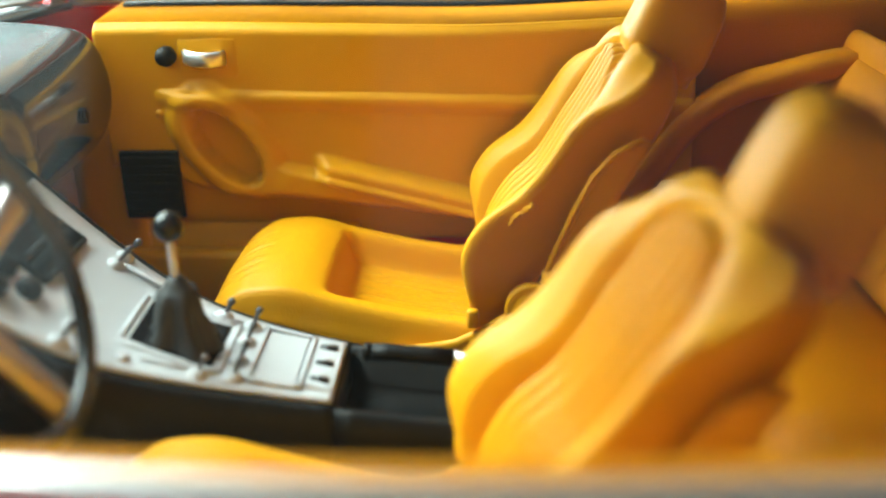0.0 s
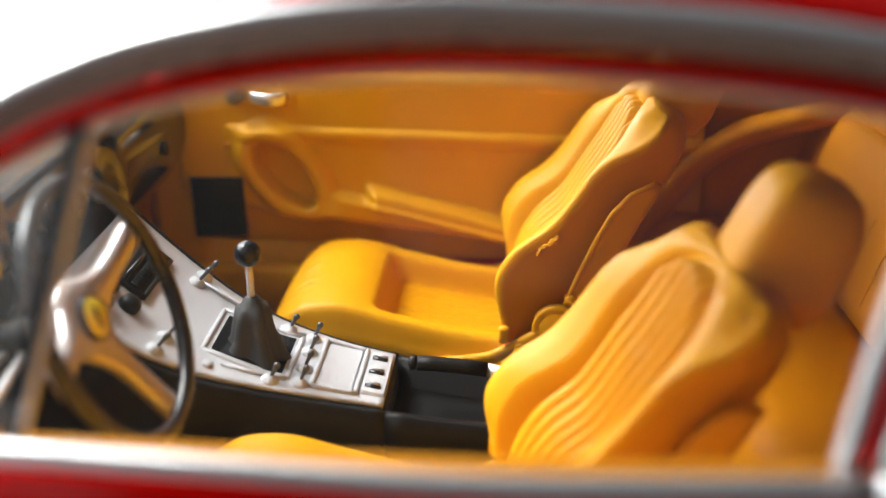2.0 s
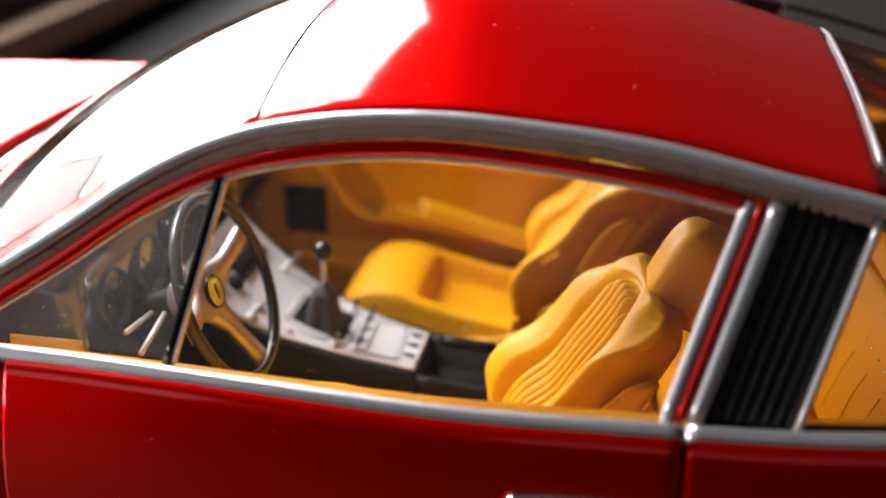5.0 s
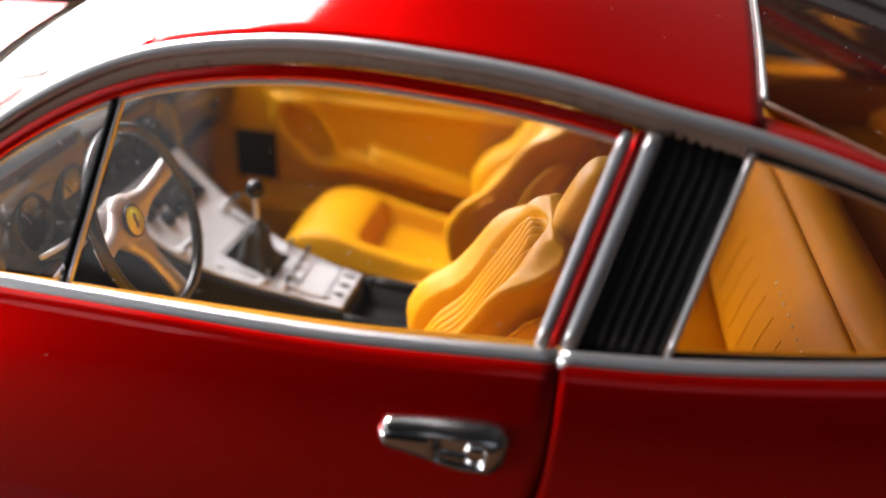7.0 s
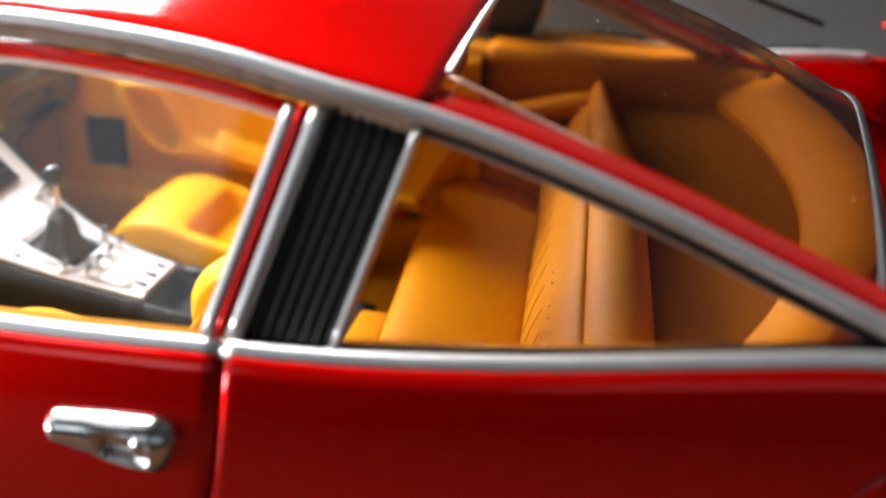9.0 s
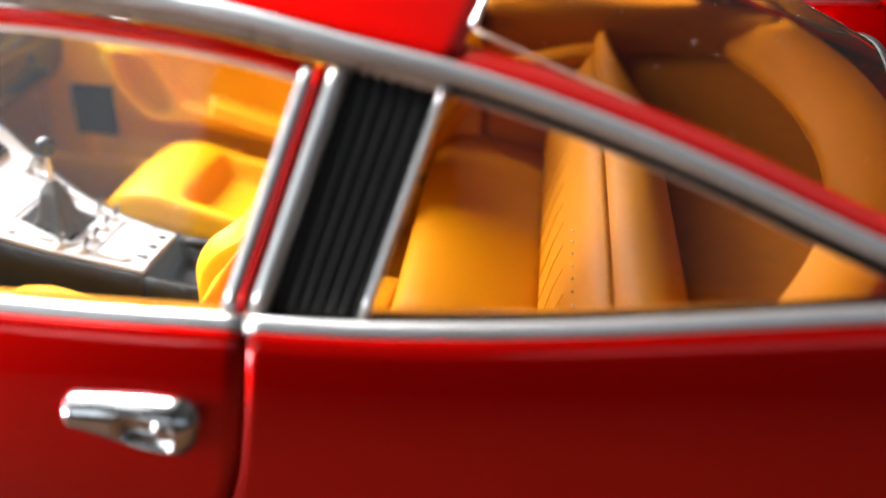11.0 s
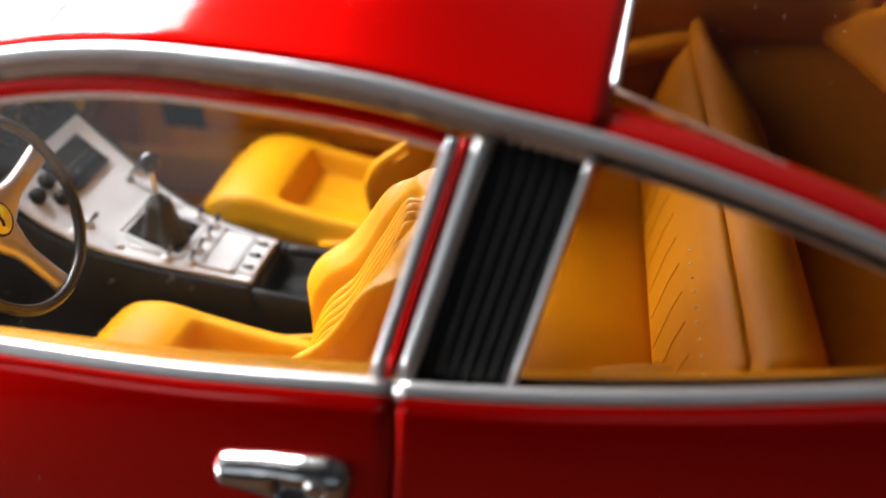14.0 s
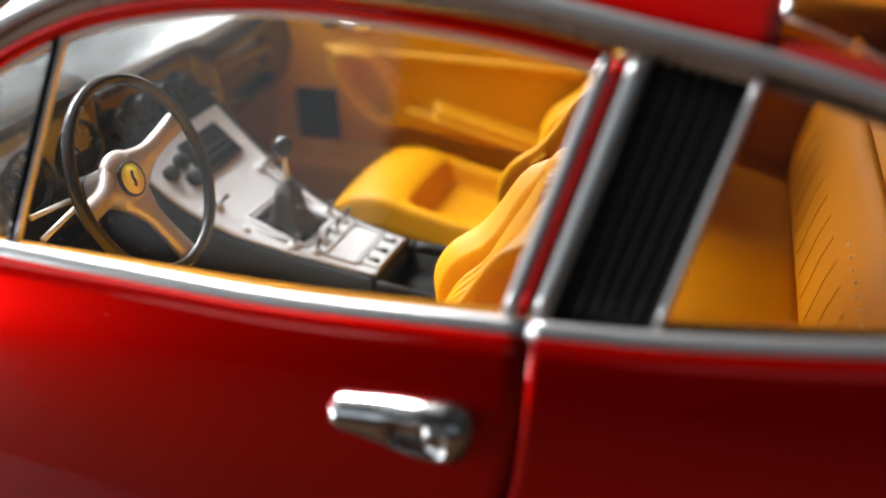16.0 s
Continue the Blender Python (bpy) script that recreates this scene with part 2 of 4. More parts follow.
def curve(points):
    """A smooth function through (x, y) points (Catmull-Rom), held straight beyond the ends."""
    xs, ys = np.array([p[0] for p in points], float), np.array([p[1] for p in points], float)
    m = np.gradient(ys, xs)

    def f(x):
        if x <= xs[0]:
            return float(ys[0] + (x - xs[0]) * m[0])
        if x >= xs[-1]:
            return float(ys[-1] + (x - xs[-1]) * m[-1])
        i = int(np.searchsorted(xs, x)) - 1
        h = xs[i + 1] - xs[i]
        t = (x - xs[i]) / h
        return float((2 * t**3 - 3 * t**2 + 1) * ys[i] + (t**3 - 2 * t**2 + t) * h * m[i] + (3 * t**2 - 2 * t**3) * ys[i + 1] + (t**3 - t**2) * h * m[i + 1])

    return f


def span(a, b, n):
    return [a + (b - a) * i / (n - 1) for i in range(n)]


def smoothstep(a, b, x):
    t = min(1.0, max(0.0, (x - a) / (b - a)))
    return t * t * (3 - 2 * t)


def loft(loops, closed=True, caps=True, bm=None):
    bm = bm or bmesh.new()
    rings = [[bm.verts.new(p) for p in lp] for lp in loops]
    n = len(rings[0])
    for a, b in zip(rings, rings[1:]):
        for i in range(n if closed else n - 1):
            j = (i + 1) % n
            bm.faces.new((a[i], a[j], b[j], b[i]))
    if caps and closed:
        bm.faces.new(rings[0])
        bm.faces.new(rings[-1])
    return bm


def sweep(path, prof, up=(0, 0, 1), bm=None, caps=True, ring=False):
    """Carries the outline prof, of (side, up) pairs, along the points of path."""
    loops = []
    pts = [Vector(p) for p in path]
    n = len(pts)
    for i, p in enumerate(pts):
        t = (pts[(i + 1) % n] - pts[i - 1]) if ring else (pts[min(i + 1, n - 1)] - pts[max(i - 1, 0)])
        t.normalize()
        u = up(p) if callable(up) else Vector(up)
        s = t.cross(u).normalized()
        u = s.cross(t)
        loops.append([p + s * a + u * b for a, b in prof])
    if ring:
        loops.append(loops[0])
        bm = loft(loops, caps=False, bm=bm)
        bmesh.ops.remove_doubles(bm, verts=bm.verts, dist=1e-5)
        return bm
    return loft(loops, caps=caps, bm=bm)


def round_prof(r, n=10, ry=None):
    return [(r * math.cos(2 * math.pi * i / n), (ry or r) * math.sin(2 * math.pi * i / n)) for i in range(n)]


def flat_prof(w, h, c=0.25):
    """A bar w wide and h high with its corners taken off."""
    a, b, c = w / 2, h / 2, min(w, h) * c
    return [(a, b - c), (a - c, b), (c - a, b), (-a, b - c), (-a, c - b), (c - a, -b), (a - c, -b), (a, c - b)]


def box(x0, x1, y0, y1, z0, z1, c=0.3, bm=None):
    """A block with its edges taken off."""
    bm = bm or bmesh.new()
    made = bmesh.ops.create_cube(bm, size=1.0)
    for v in made["verts"]:
        v.co = Vector(((x0 + x1) / 2 + v.co.x * (x1 - x0), (y0 + y1) / 2 + v.co.y * (y1 - y0), (z0 + z1) / 2 + v.co.z * (z1 - z0)))
    if c:
        edges = list({e for v in made["verts"] for e in v.link_edges})
        bmesh.ops.bevel(bm, geom=edges, offset=c, segments=2, profile=0.5, affect="EDGES")
    return bm


def lathe(outline, origin, axis, n=24, bm=None):
    """Turns an outline of (radius, height) about an axis through origin."""
    a = Vector(axis).normalized()
    s = a.orthogonal().normalized()
    u = a.cross(s)
    o = Vector(origin)
    return loft([[o + a * h + s * r * math.cos(2 * math.pi * i / n) + u * r * math.sin(2 * math.pi * i / n) for i in range(n)] for r, h in outline], bm=bm)


# ---- room and table ----
def slab(name, x0, x1, y0, y1, z0, z1, mat, label, category):
    ob = part(name, box(x0, x1, y0, y1, z0, z1, 0), mat, None, smooth=False)
    return tagged(ob, label, category, kind="structure")


slab("table", -188, 900, -520, 900, -30, -1.5, WOOD, "warm brown wooden tabletop under the dark mat", "table")
mat_ob = part("desk_mat", box(-187, 880, -66, 880, -1.5, 0, 0.4), TABLE, None)
tagged(mat_ob, "dark grey smooth mat on the table under the model car", "desk mat")
slab("window_ledge", -190, -176, 13, 700, 9, 19, CARD, "pale wooden ledge along the foot of the window", "window ledge")
slab("floor", -1400, 2000, -1800, 1080, -780, -760, WALLP, "plain floor of the dim room", "floor")
slab("ceiling", -1400, 2000, -1800, 1080, 1750, 1770, CEIL, "pale plain ceiling of the room", "ceiling")
slab("wall_east", 2000, 2020, -1800, 1080, -760, 1750, WALLP, "plain wall of the dim room", "wall")


def pierced(name, along, at, a0, a1, holes, label):
    """A wall 80 thick with window openings, each (from, to, sill, head)."""
    bm = bmesh.new()

    def put(p, q, lo, hi):
        if along == "x":
            box(p, q, at, at + 80, lo, hi, 0, bm)
        else:
            box(at - 80, at, p, q, lo, hi, 0, bm)

    p = a0
    for w0, w1, lo, hi in holes:
        put(p, w0, -760, 1750)
        put(w0, w1, -760, lo)
        put(w0, w1, hi, 1750)
        p = w1
    put(p, a1, -760, 1750)
    return tagged(part(name, bm, WALLP, None, smooth=False), label, "wall", kind="structure")


slab("wall_north", -190, 2000, 1000, 1080, -760, 1750, WALLP, "dark plain wall beyond the table", "wall")
pierced("wall_south", "x", -1880, -1400, 2000, [(-1375, -815, 495, 1345), (-310, 1710, 680, 1560)], "dark plain wall with a wide window, behind the camera")
slab("opening_bar", -270, -190, -193, -67, 54, 97, WALLP, "plain unseen bar between the openings of two fill lamps", "window bar")
slab("wall_return", -1400, -1380, -1800, -205, -760, 1750, WALLP, "plain wall of the dim room", "wall")
slab("wall_jamb", -1380, -270, -225, -205, -760, 1750, WALLP, "plain wall of the dim room", "wall")
pierced("wall_west", "y", -190, -225, 1080, [(-193, -67, 12, 403), (-15, 148, 57, 423), (152, 623, 57, 423)], "dark plain wall with two window openings and a gap for fill lamps")

# ---- the car's lines ----
belt_z = curve([(-150, 42), (-110, 46.5), (-75, 47.6), (-56, 48.0), (-38, 48.0), (-20, 47.5), (-4, 47.1), (13, 47.6), (25, 48.0), (39, 49.3), (54, 51.4), (62, 52.5), (75, 53.0), (95, 52.0), (118, 46)])
belt_y = curve([(-150, 30), (-120, 44), (-75, 48.3), (-38, 48.4), (-29, 48.7), (15, 49.4), (25, 49.2), (42, 48.6), (62, 47.6), (90, 45.5), (118, 36)])
bulge = curve([(0, 0), (3, 1.1), (7, 2.1), (12, 2.7), (18, 2.4), (25, 1.2), (33, -1.2), (39, -5)])
rail_z = curve([(-57, 48.8), (-45, 56.3), (-39, 60.1), (-33.6, 63.8), (-28, 66.8), (-22.8, 68.7), (-17.4, 69.8), (-6.9, 70.7), (3.4, 70.3), (13.4, 69.3), (22.2, 67.7), (32, 65.9), (40.8, 63.6), (49.4, 60.9), (57.8, 57.8), (64.5, 55.4), (70, 53.4)])
rail_y = curve([(-57, 48.4), (-45, 45.9), (-39, 44.0), (-33.6, 42.5), (-28, 41.2), (-22.8, 40.4), (-17.4, 39.9), (-6.9, 39.5), (3.4, 39.7), (13.4, 40.1), (22.2, 40.8), (32, 41.5), (40.8, 42.4), (49.4, 43.6), (57.8, 44.9), (64.5, 45.9), (70, 46.6)])
gap_x = curve([(8, 4), (20, 9.2), (26, 11.4), (30.6, 13.4), (35.7, 15.3), (41.4, 16.1), (48.6, 16.3), (60, 16.3)])


def bz(x, s):
    """Belt line; the far side's kick-up is lower."""
    return belt_z(x) if s < 0 else belt_z(x) - 4.6 * smoothstep(28, 60, x)


def side_pt(x, z, s, out=0.0):
    return Vector((x, s * (belt_y(x) + bulge(bz(x, s) - z) + out), z))


car = thing("model_car", (0, 0, 0), "glossy red die-cast model coupe with tan-orange cabin, on a dark table", "model car")


def panel(name, x0f, x1f, s, label, n=40):
    """A body side; the rear fender's leading edge is tucked in behind the door."""
    loops = []
    for k in range(22):
        d = 0.0 + 38.0 * k / 21
        x0, x1 = x0f(48 - d), x1f(48 - d)
        xs = [x0 + 0.25 * k for k in range(5)] + span(x0 + 1.4, x1, n)
        tuck = 0.3 if name == "rear_fender" else 0.0
        loops.append([side_pt(x, bz(x, s) - d, s, -tuck * (1 - smoothstep(0, 0.7, x - x0))) for x in xs])
    return part(name, loft(loops, closed=False), RED, car, label, solid=0.9)


for s in (-1, 1):
    panel("door_skin", lambda z: -44.5 - 0.04 * (48 - z), lambda z: gap_x(z) - 0.14, s, "red lacquered door skin")
    panel("rear_fender", lambda z: gap_x(z) + 0.12, lambda z: 116, s, "red lacquered rear fender", 60)
    panel("front_fender", lambda z: -148, lambda z: -45.0 - 0.04 * (48 - z), s, "red lacquered front fender", 50)
    part("gap_backing", loft([[side_pt(gap_x(48 - d) + e, 48 - d, s, -1.1) for e in (-3, 3)] for d in span(0.5, 38, 12)], closed=False), BLACK, car, "dark door gap", solid=0.3)


def deck(name, x0, x1, label, sink=0.0, crown=3.0, n=30):
    xs = span(x0, x1, n)
    return part(name, loft([[Vector((x, belt_y(x) * v, belt_z(x) + crown * (1 - v * v) - sink * smoothstep(0.92, 0.55, abs(v)) + 0.8 * math.exp(-((abs(v) - 0.9) / 0.09) ** 2))) for v in span(-1, 1, 61)] for x in xs], closed=False), RED, car, label, solid=0.8)


deck("hood", -148, -71, "long red bonnet", 0.0, crown=2.6)
deck("boot_lid", 74, 117, "red boot lid", crown=2.5)
part("nose", loft([[Vector((-148 - 4 * math.sin(math.pi * k / 8), 30 * v, 42 - 30 * k / 8)) for v in span(-1, 1, 13)] for k in range(9)], closed=False), RED, car, solid=0.8)
part("tail", loft([[Vector((117 + 3 * math.sin(math.pi * k / 8), 36.5 * v, 47 - 36 * k / 8)) for v in span(-1, 1, 13)] for k in range(9)], closed=False), RED, car, solid=0.8)
part("chassis", box(-140, 110, -44, 44, 8, 11), BLACK, car, "black underbody")
for wx in (-88, 51):
    for s in (-1, 1):
        y = 41.0 * s
        w = part("wheel", lathe([(9, -5), (16.5, -5), (18, -4), (18, 4), (16.5, 5), (9, 5)], (wx, y, 18), (0, s, 0), 40), RUBBER, car, "black rubber tyre")
        part("rim", lathe([(2, -3.5), (10.5, -5), (11.5, -3), (11.5, 4), (10.6, 4.6), (9, 1), (3, 2), (2, 3.4)], (wx, y, 18), (0, s, 0), 30), ALU, w, "silver rim")

# roof between the two rails, down to the windscreen and the rear window
roof_front = -22.0


def droop(x, y):
    """How much lower the far side of the roof and rear pillar lies."""
    return smoothstep(0, 36, y) * (5.5 * smoothstep(0, 31, x) + 1.5 * smoothstep(31, 45, x)) + 0.5 * max(0.0, y - 36) * smoothstep(10, 35, x)


def roof_pt(x, v):
    c = 4.2 * smoothstep(75, -10, x) * (0.7 + 0.3 * smoothstep(-40, -15, x)) + 0.4
    y = rail_y(x) * v
    return Vector((x, y, rail_z(x) - 0.2 + c * (1 - abs(v) ** 2.3) * 1.15 - droop(x, y)))


def roof_x(u, v):
    """The roof's front edge bows forward in the middle; its rear edge is nearly straight."""
    a = roof_front - 1.5 * (1 - v * v)
    b = 30.6
    return a + (b - a) * u


roof = part("roof", loft([[roof_pt(roof_x(u, v), v) for v in span(-1, 1, 41)] for u in span(0, 1, 40)], closed=False), RED, car, "glossy red roof", solid=0.7)
for s in (-1, 1):
    # C pillar: a red band from the rail in to the rear window
    part("c_pillar", loft([[Vector((x, s * (rail_y(x) - w * k / 5), rail_z(x) - 0.25 + (-0.45 - 0.1 * smoothstep(30, 68, x)) * (k / 5) ** 1.6 + 0.2 * math.sin(math.pi * k / 5) * smoothstep(30, 40, x) - droop(x, s * (rail_y(x) - w * k / 5)))) for k in range(6)] for x in span(29.6, 76, 30) for w in (5.9,)], closed=False), RED, car, "red rear pillar", solid=0.7)
    # A pillar: a narrow red band
    part("a_pillar", loft([[Vector((x, s * (rail_y(x) - 2.2 * k / 4), rail_z(x) - 0.1 + (0.15 + 0.75 * smoothstep(-23, -36, x)) * k / 4)) for k in range(5)] for x in span(-57, -22.6, 26)], closed=False), RED, car, "red windscreen pillar", solid=0.7)
    # bright rail along the roof's edge
    xs = span(-56, 72, 90)
    part("drip_rail", sweep([Vector((x, s * (rail_y(x) + 0.35), rail_z(x) - 0.45 - droop(x, s * rail_y(x)))) for x in xs], round_prof(0.62, 14, 0.42), up=(0, s, 0.42)), TRIM, car, "polished rail along the roof edge")
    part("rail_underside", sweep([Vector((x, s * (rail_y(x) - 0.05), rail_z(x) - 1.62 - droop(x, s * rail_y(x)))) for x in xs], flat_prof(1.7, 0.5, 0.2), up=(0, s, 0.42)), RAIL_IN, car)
    # belt moulding, in two lengths that part at the door gap
    for a, b in ((-54, 16.17), (16.24, 73)):
        part("belt_moulding", sweep([Vector((x, s * (belt_y(x) - 0.1), bz(x, s) + 0.0)) for x in span(a, b, 50)], round_prof(0.88, 14, 0.6), up=(0, s, 0.35)), TRIM, car, "polished belt moulding")


def glass_side(x, z):
    """Outer face of the side windows: leans in with height."""
    k = (z - belt_z(x)) / max(1.0, rail_z(x) - belt_z(x))
    return belt_y(x) + (rail_y(x) - belt_y(x)) * k


def gpt(x, z, s, out=0.0):
    return Vector((x, s * (glass_side(x, z) + out), z))


vent_near = None
for s in (-1, 1):
    # red door frame round the window
    xs = span(-48, 20.2, 50)
    part("window_frame", sweep([gpt(x, rail_z(x) - 3.0, s, -0.5) for x in xs], flat_prof(1.25, 1.0, 0.3), up=(0, s, 0.42)), RED, car, "red upper door frame")
    part("frame_lip", sweep([gpt(x, rail_z(x) - 3.9, s, -0.9) for x in xs], flat_prof(0.65, 0.6, 0.3), up=(0, s, 0.42)), TRIM, car, "thin bright inner lip")
    b0, b1 = (15.0, 48.4), (20.3, 65.3)
    line = lambda dx: [gpt(b0[0] + dx + (b1[0] - b0[0]) * t, b0[1] + (b1[1] - b0[1]) * t, s, -0.4) for t in span(0, 1, 12)]
    part("window_frame", sweep(line(0.55), flat_prof(0.75, 1.0, 0.3), up=(0, s, 0.42)), RED, car, "red rear door frame")
    part("frame_lip", sweep(line(-0.42), flat_prof(1.12, 0.9, 0.3), up=(0, s, 0.42)), TRIM, car, "pale inner frame lip")
    part("pillar_backing", sweep([p - Vector((0, s * 0.45, 0)) for p in line(1.15)], flat_prof(1.3, 0.4, 0.2), up=(0, s, 0.42)), RED, car)
    part("pillar_trim", sweep(line(1.85), flat_prof(1.45, 1.2, 0.3), up=(0, s, 0.42)), TRIM, car, "bright trim strip on the pillar")
    part("b_pillar", loft([[gpt(16.9 + 7.4 * k / 6 + 5.3 * t, 48.0 + (18.4 - 1.6 * k / 6) * t, s, -0.9) for k in range(7)] for t in span(0, 1, 10)], closed=False), SLAT, car, "black slatted pillar panel", solid=0.5)
    for k in range(7):
        part("slat", sweep([gpt(18.35 + 0.99 * k + 5.2 * t, 48.3 + (17.2 - 1.5 * k / 6) * t, s, -0.62) for t in span(0, 1, 8)], flat_prof(0.5, 0.3, 0.3), up=(0, s, 0.42)), SLAT, car)
    part("quarter_trim", sweep([gpt(25.0 + 5.0 * t, 48.6 + 16.0 * t, s, -0.3) for t in span(0, 1, 10)], flat_prof(0.62, 0.9, 0.3), up=(0, s, 0.42)), TRIM, car, "bright edge of the quarter window")
    xs = span(29.5, 66, 30)
    part("quarter_seal", sweep([gpt(x, rail_z(x) - 1.95, s, -0.8) for x in xs], flat_prof(0.75, 0.8, 0.3), up=(0, s, 0.42)), BLACK, car, "black rubber seal")
    part("quarter_seal", sweep([gpt(x, bz(x, s) + 0.75, s, -0.8) for x in span(25, 66, 30)], flat_prof(0.5, 0.6, 0.3), up=(0, s, 0.42)), BLACK, car, "black rubber seal")
    qg = part("quarter_glass", loft([[gpt(25 + 5 * t + (65 - 25 - 5 * t) * k / 10, (belt_z(25 + 40 * k / 10) + 0.8) * (1 - t) + (rail_z(30 + 35 * k / 10) - 2) * t, s, -1.2) for k in range(11)] for t in span(0, 1, 5)], closed=False), GLASS, car, "clear quarter window")
    qg.visible_shadow = False
    # divider of the small front window, and that window's glass
    d0, d1 = (-29.4, 48.2), (-25.2, 65.0)
    dl = lambda dx: [gpt(d0[0] + dx + (d1[0] - d0[0]) * t, d0[1] + (d1[1] - d0[1]) * t, s, -0.9) for t in span(0, 1, 10)]
    part("window_divider", sweep(dl(0), flat_prof(0.8, 1.0, 0.3), up=(0, s, 0.42)), BLACK_GLOSS, car, "dark divider bar of the vent window")
    part("divider_strip", sweep(dl(0.6), flat_prof(0.3, 0.7, 0.3), up=(0, s, 0.42)), TRIM, car)
    vg = part("vent_glass", loft([[gpt(-50 + (20.6 + 4.2 * t) * k / 10, belt_z(-40) + 0.6 + (rail_z(-50 + (20.6 + 4.2 * t) * k / 10) - 3.5 - belt_z(-40)) * t, s, -1.1) for k in range(11)] for t in span(0, 1, 5)], closed=False), VENT_GLASS, car, "clear vent window")
    vg.visible_shadow = False
    vent_near = vg if s < 0 else vent_near



def glass_at(u, v, s, out=-1.1):
    """A place on the wound-up door glass, between the vent window's divider and the rear frame."""
    xa, xb = -29.2 + 4.1 * v, 14.6 + 5.2 * v
    x = xa + (xb - xa) * u
    lo = belt_z(x) + 0.3
    return gpt(x, lo + (rail_z(x) - 3.4 - lo) * v, s, out)


dg = part("door_glass", loft([[glass_at(u, v, -1) for u in span(0, 1, 16)] for v in span(0, 1, 8)], closed=False), DOOR_GLASS, car, "clear wound-up door window with a little dust")
dg.visible_shadow = False


def specks(name, n, place, seed, parent, small=0.03, big=0.085):
    """Flecks of dust, each a tiny flake, and now and then a short fibre."""
    rnd = random.Random(seed)
    bm = bmesh.new()
    for k in range(n):
        p = place(rnd.random(), rnd.random())
        r = small + (big - small) * rnd.random() ** 3
        made = bmesh.ops.create_icosphere(bm, subdivisions=1, radius=r, matrix=Matrix.Translation(p))
        if rnd.random() < 0.12:
            d = Vector((rnd.uniform(-1, 1), 0.1 * rnd.uniform(-1, 1), rnd.uniform(-1, 1)))
            for q in made["verts"]:
                q.co = p + (q.co - p) * 0.5 + d * (q.co - p).dot(d) / r * 0.30
    return part(name, bm, DUST, parent, "pale flecks of dust", smooth=False)


specks("dust", 60, lambda u, v: gpt(-49 + 21 * u, belt_z(-40) + 0.8 + (rail_z(-49 + 21 * u) - 4 - belt_z(-40)) * v, -1, -1.0), 14, vent_near)
specks("dust", 70, lambda u, v: glass_at(u, v, -1, -1.0), 11, dg)
# windscreen and rear window
def screen_pt(u, v):
    top = roof_pt(roof_x(0, v), v * 0.985)
    bx = -70 + 14.0 * v * v
    bottom = Vector((bx, 46.0 * v, 48.4 + 1.0 * (1 - v * v)))
    p = bottom.lerp(top, u)
    p.z += 3.2 * math.sin(math.pi * u) * (1 - 0.6 * v * v)
    return p


ws = part("windscreen", loft([[screen_pt(u, v) for v in span(-1, 1, 31)] for u in span(0.0, 0.985, 16)], closed=False), SCREEN, car, "clear curved windscreen")
ws.visible_shadow = False
part("screen_trim", sweep([screen_pt(0.985, v) for v in span(-0.98, 0.98, 30)], flat_prof(0.5, 0.5, 0.3)), BLACK_GLOSS, car, "thin dark seal of the windscreen")
part("cowl_trim", sweep([screen_pt(0.01, v) + Vector((0, 0, 0.1)) for v in span(-0.98, 0.98, 30)], flat_prof(1.2, 0.6, 0.3)), TRIM, car, "bright trim of the windscreen")


def rear_pt(u, v):
    a = roof_pt(30.6, v * 0.855)
    bx = 66.5 - (1.5 if v < 0 else 5.0) * v * v
    b = Vector((bx, (40.3 if v < 0 else 37.0) * v, rail_z(bx) - 0.6 + 1.2 * (1 - v * v) - droop(bx, 37.0 * v)))
    p = a.lerp(b, u)
    p.z += 1.6 * math.sin(math.pi * u) * (1 - v * v)
    return p


rg = part("rear_window", loft([[rear_pt(u, v) for v in span(-1, 1, 25)] for u in span(0.0, 1, 16)], closed=False), GLASS_DIM, car, "sloping rear window, darkened to dim the cabin behind it")
part("rear_window_trim", sweep([rear_pt(0.0, v) + Vector((0.2, 0, 0.15)) for v in span(-1, 1, 30)], flat_prof(0.6, 0.5, 0.3)), TRIM, car, "grey trim at the roof's rear edge")
part("rear_window_seal", sweep([rear_pt(1.0, v) for v in span(-1, 1, 30)], flat_prof(0.9, 0.7, 0.3)), BLACK, car, "black seal of the rear window")
for s in (-1, 1):
    part("rear_window_seal", sweep([rear_pt(u, s) for u in span(0, 1, 20)], flat_prof(0.4, 0.4, 0.3)), RAIL_IN, car, "thin tan edge of the rear window")

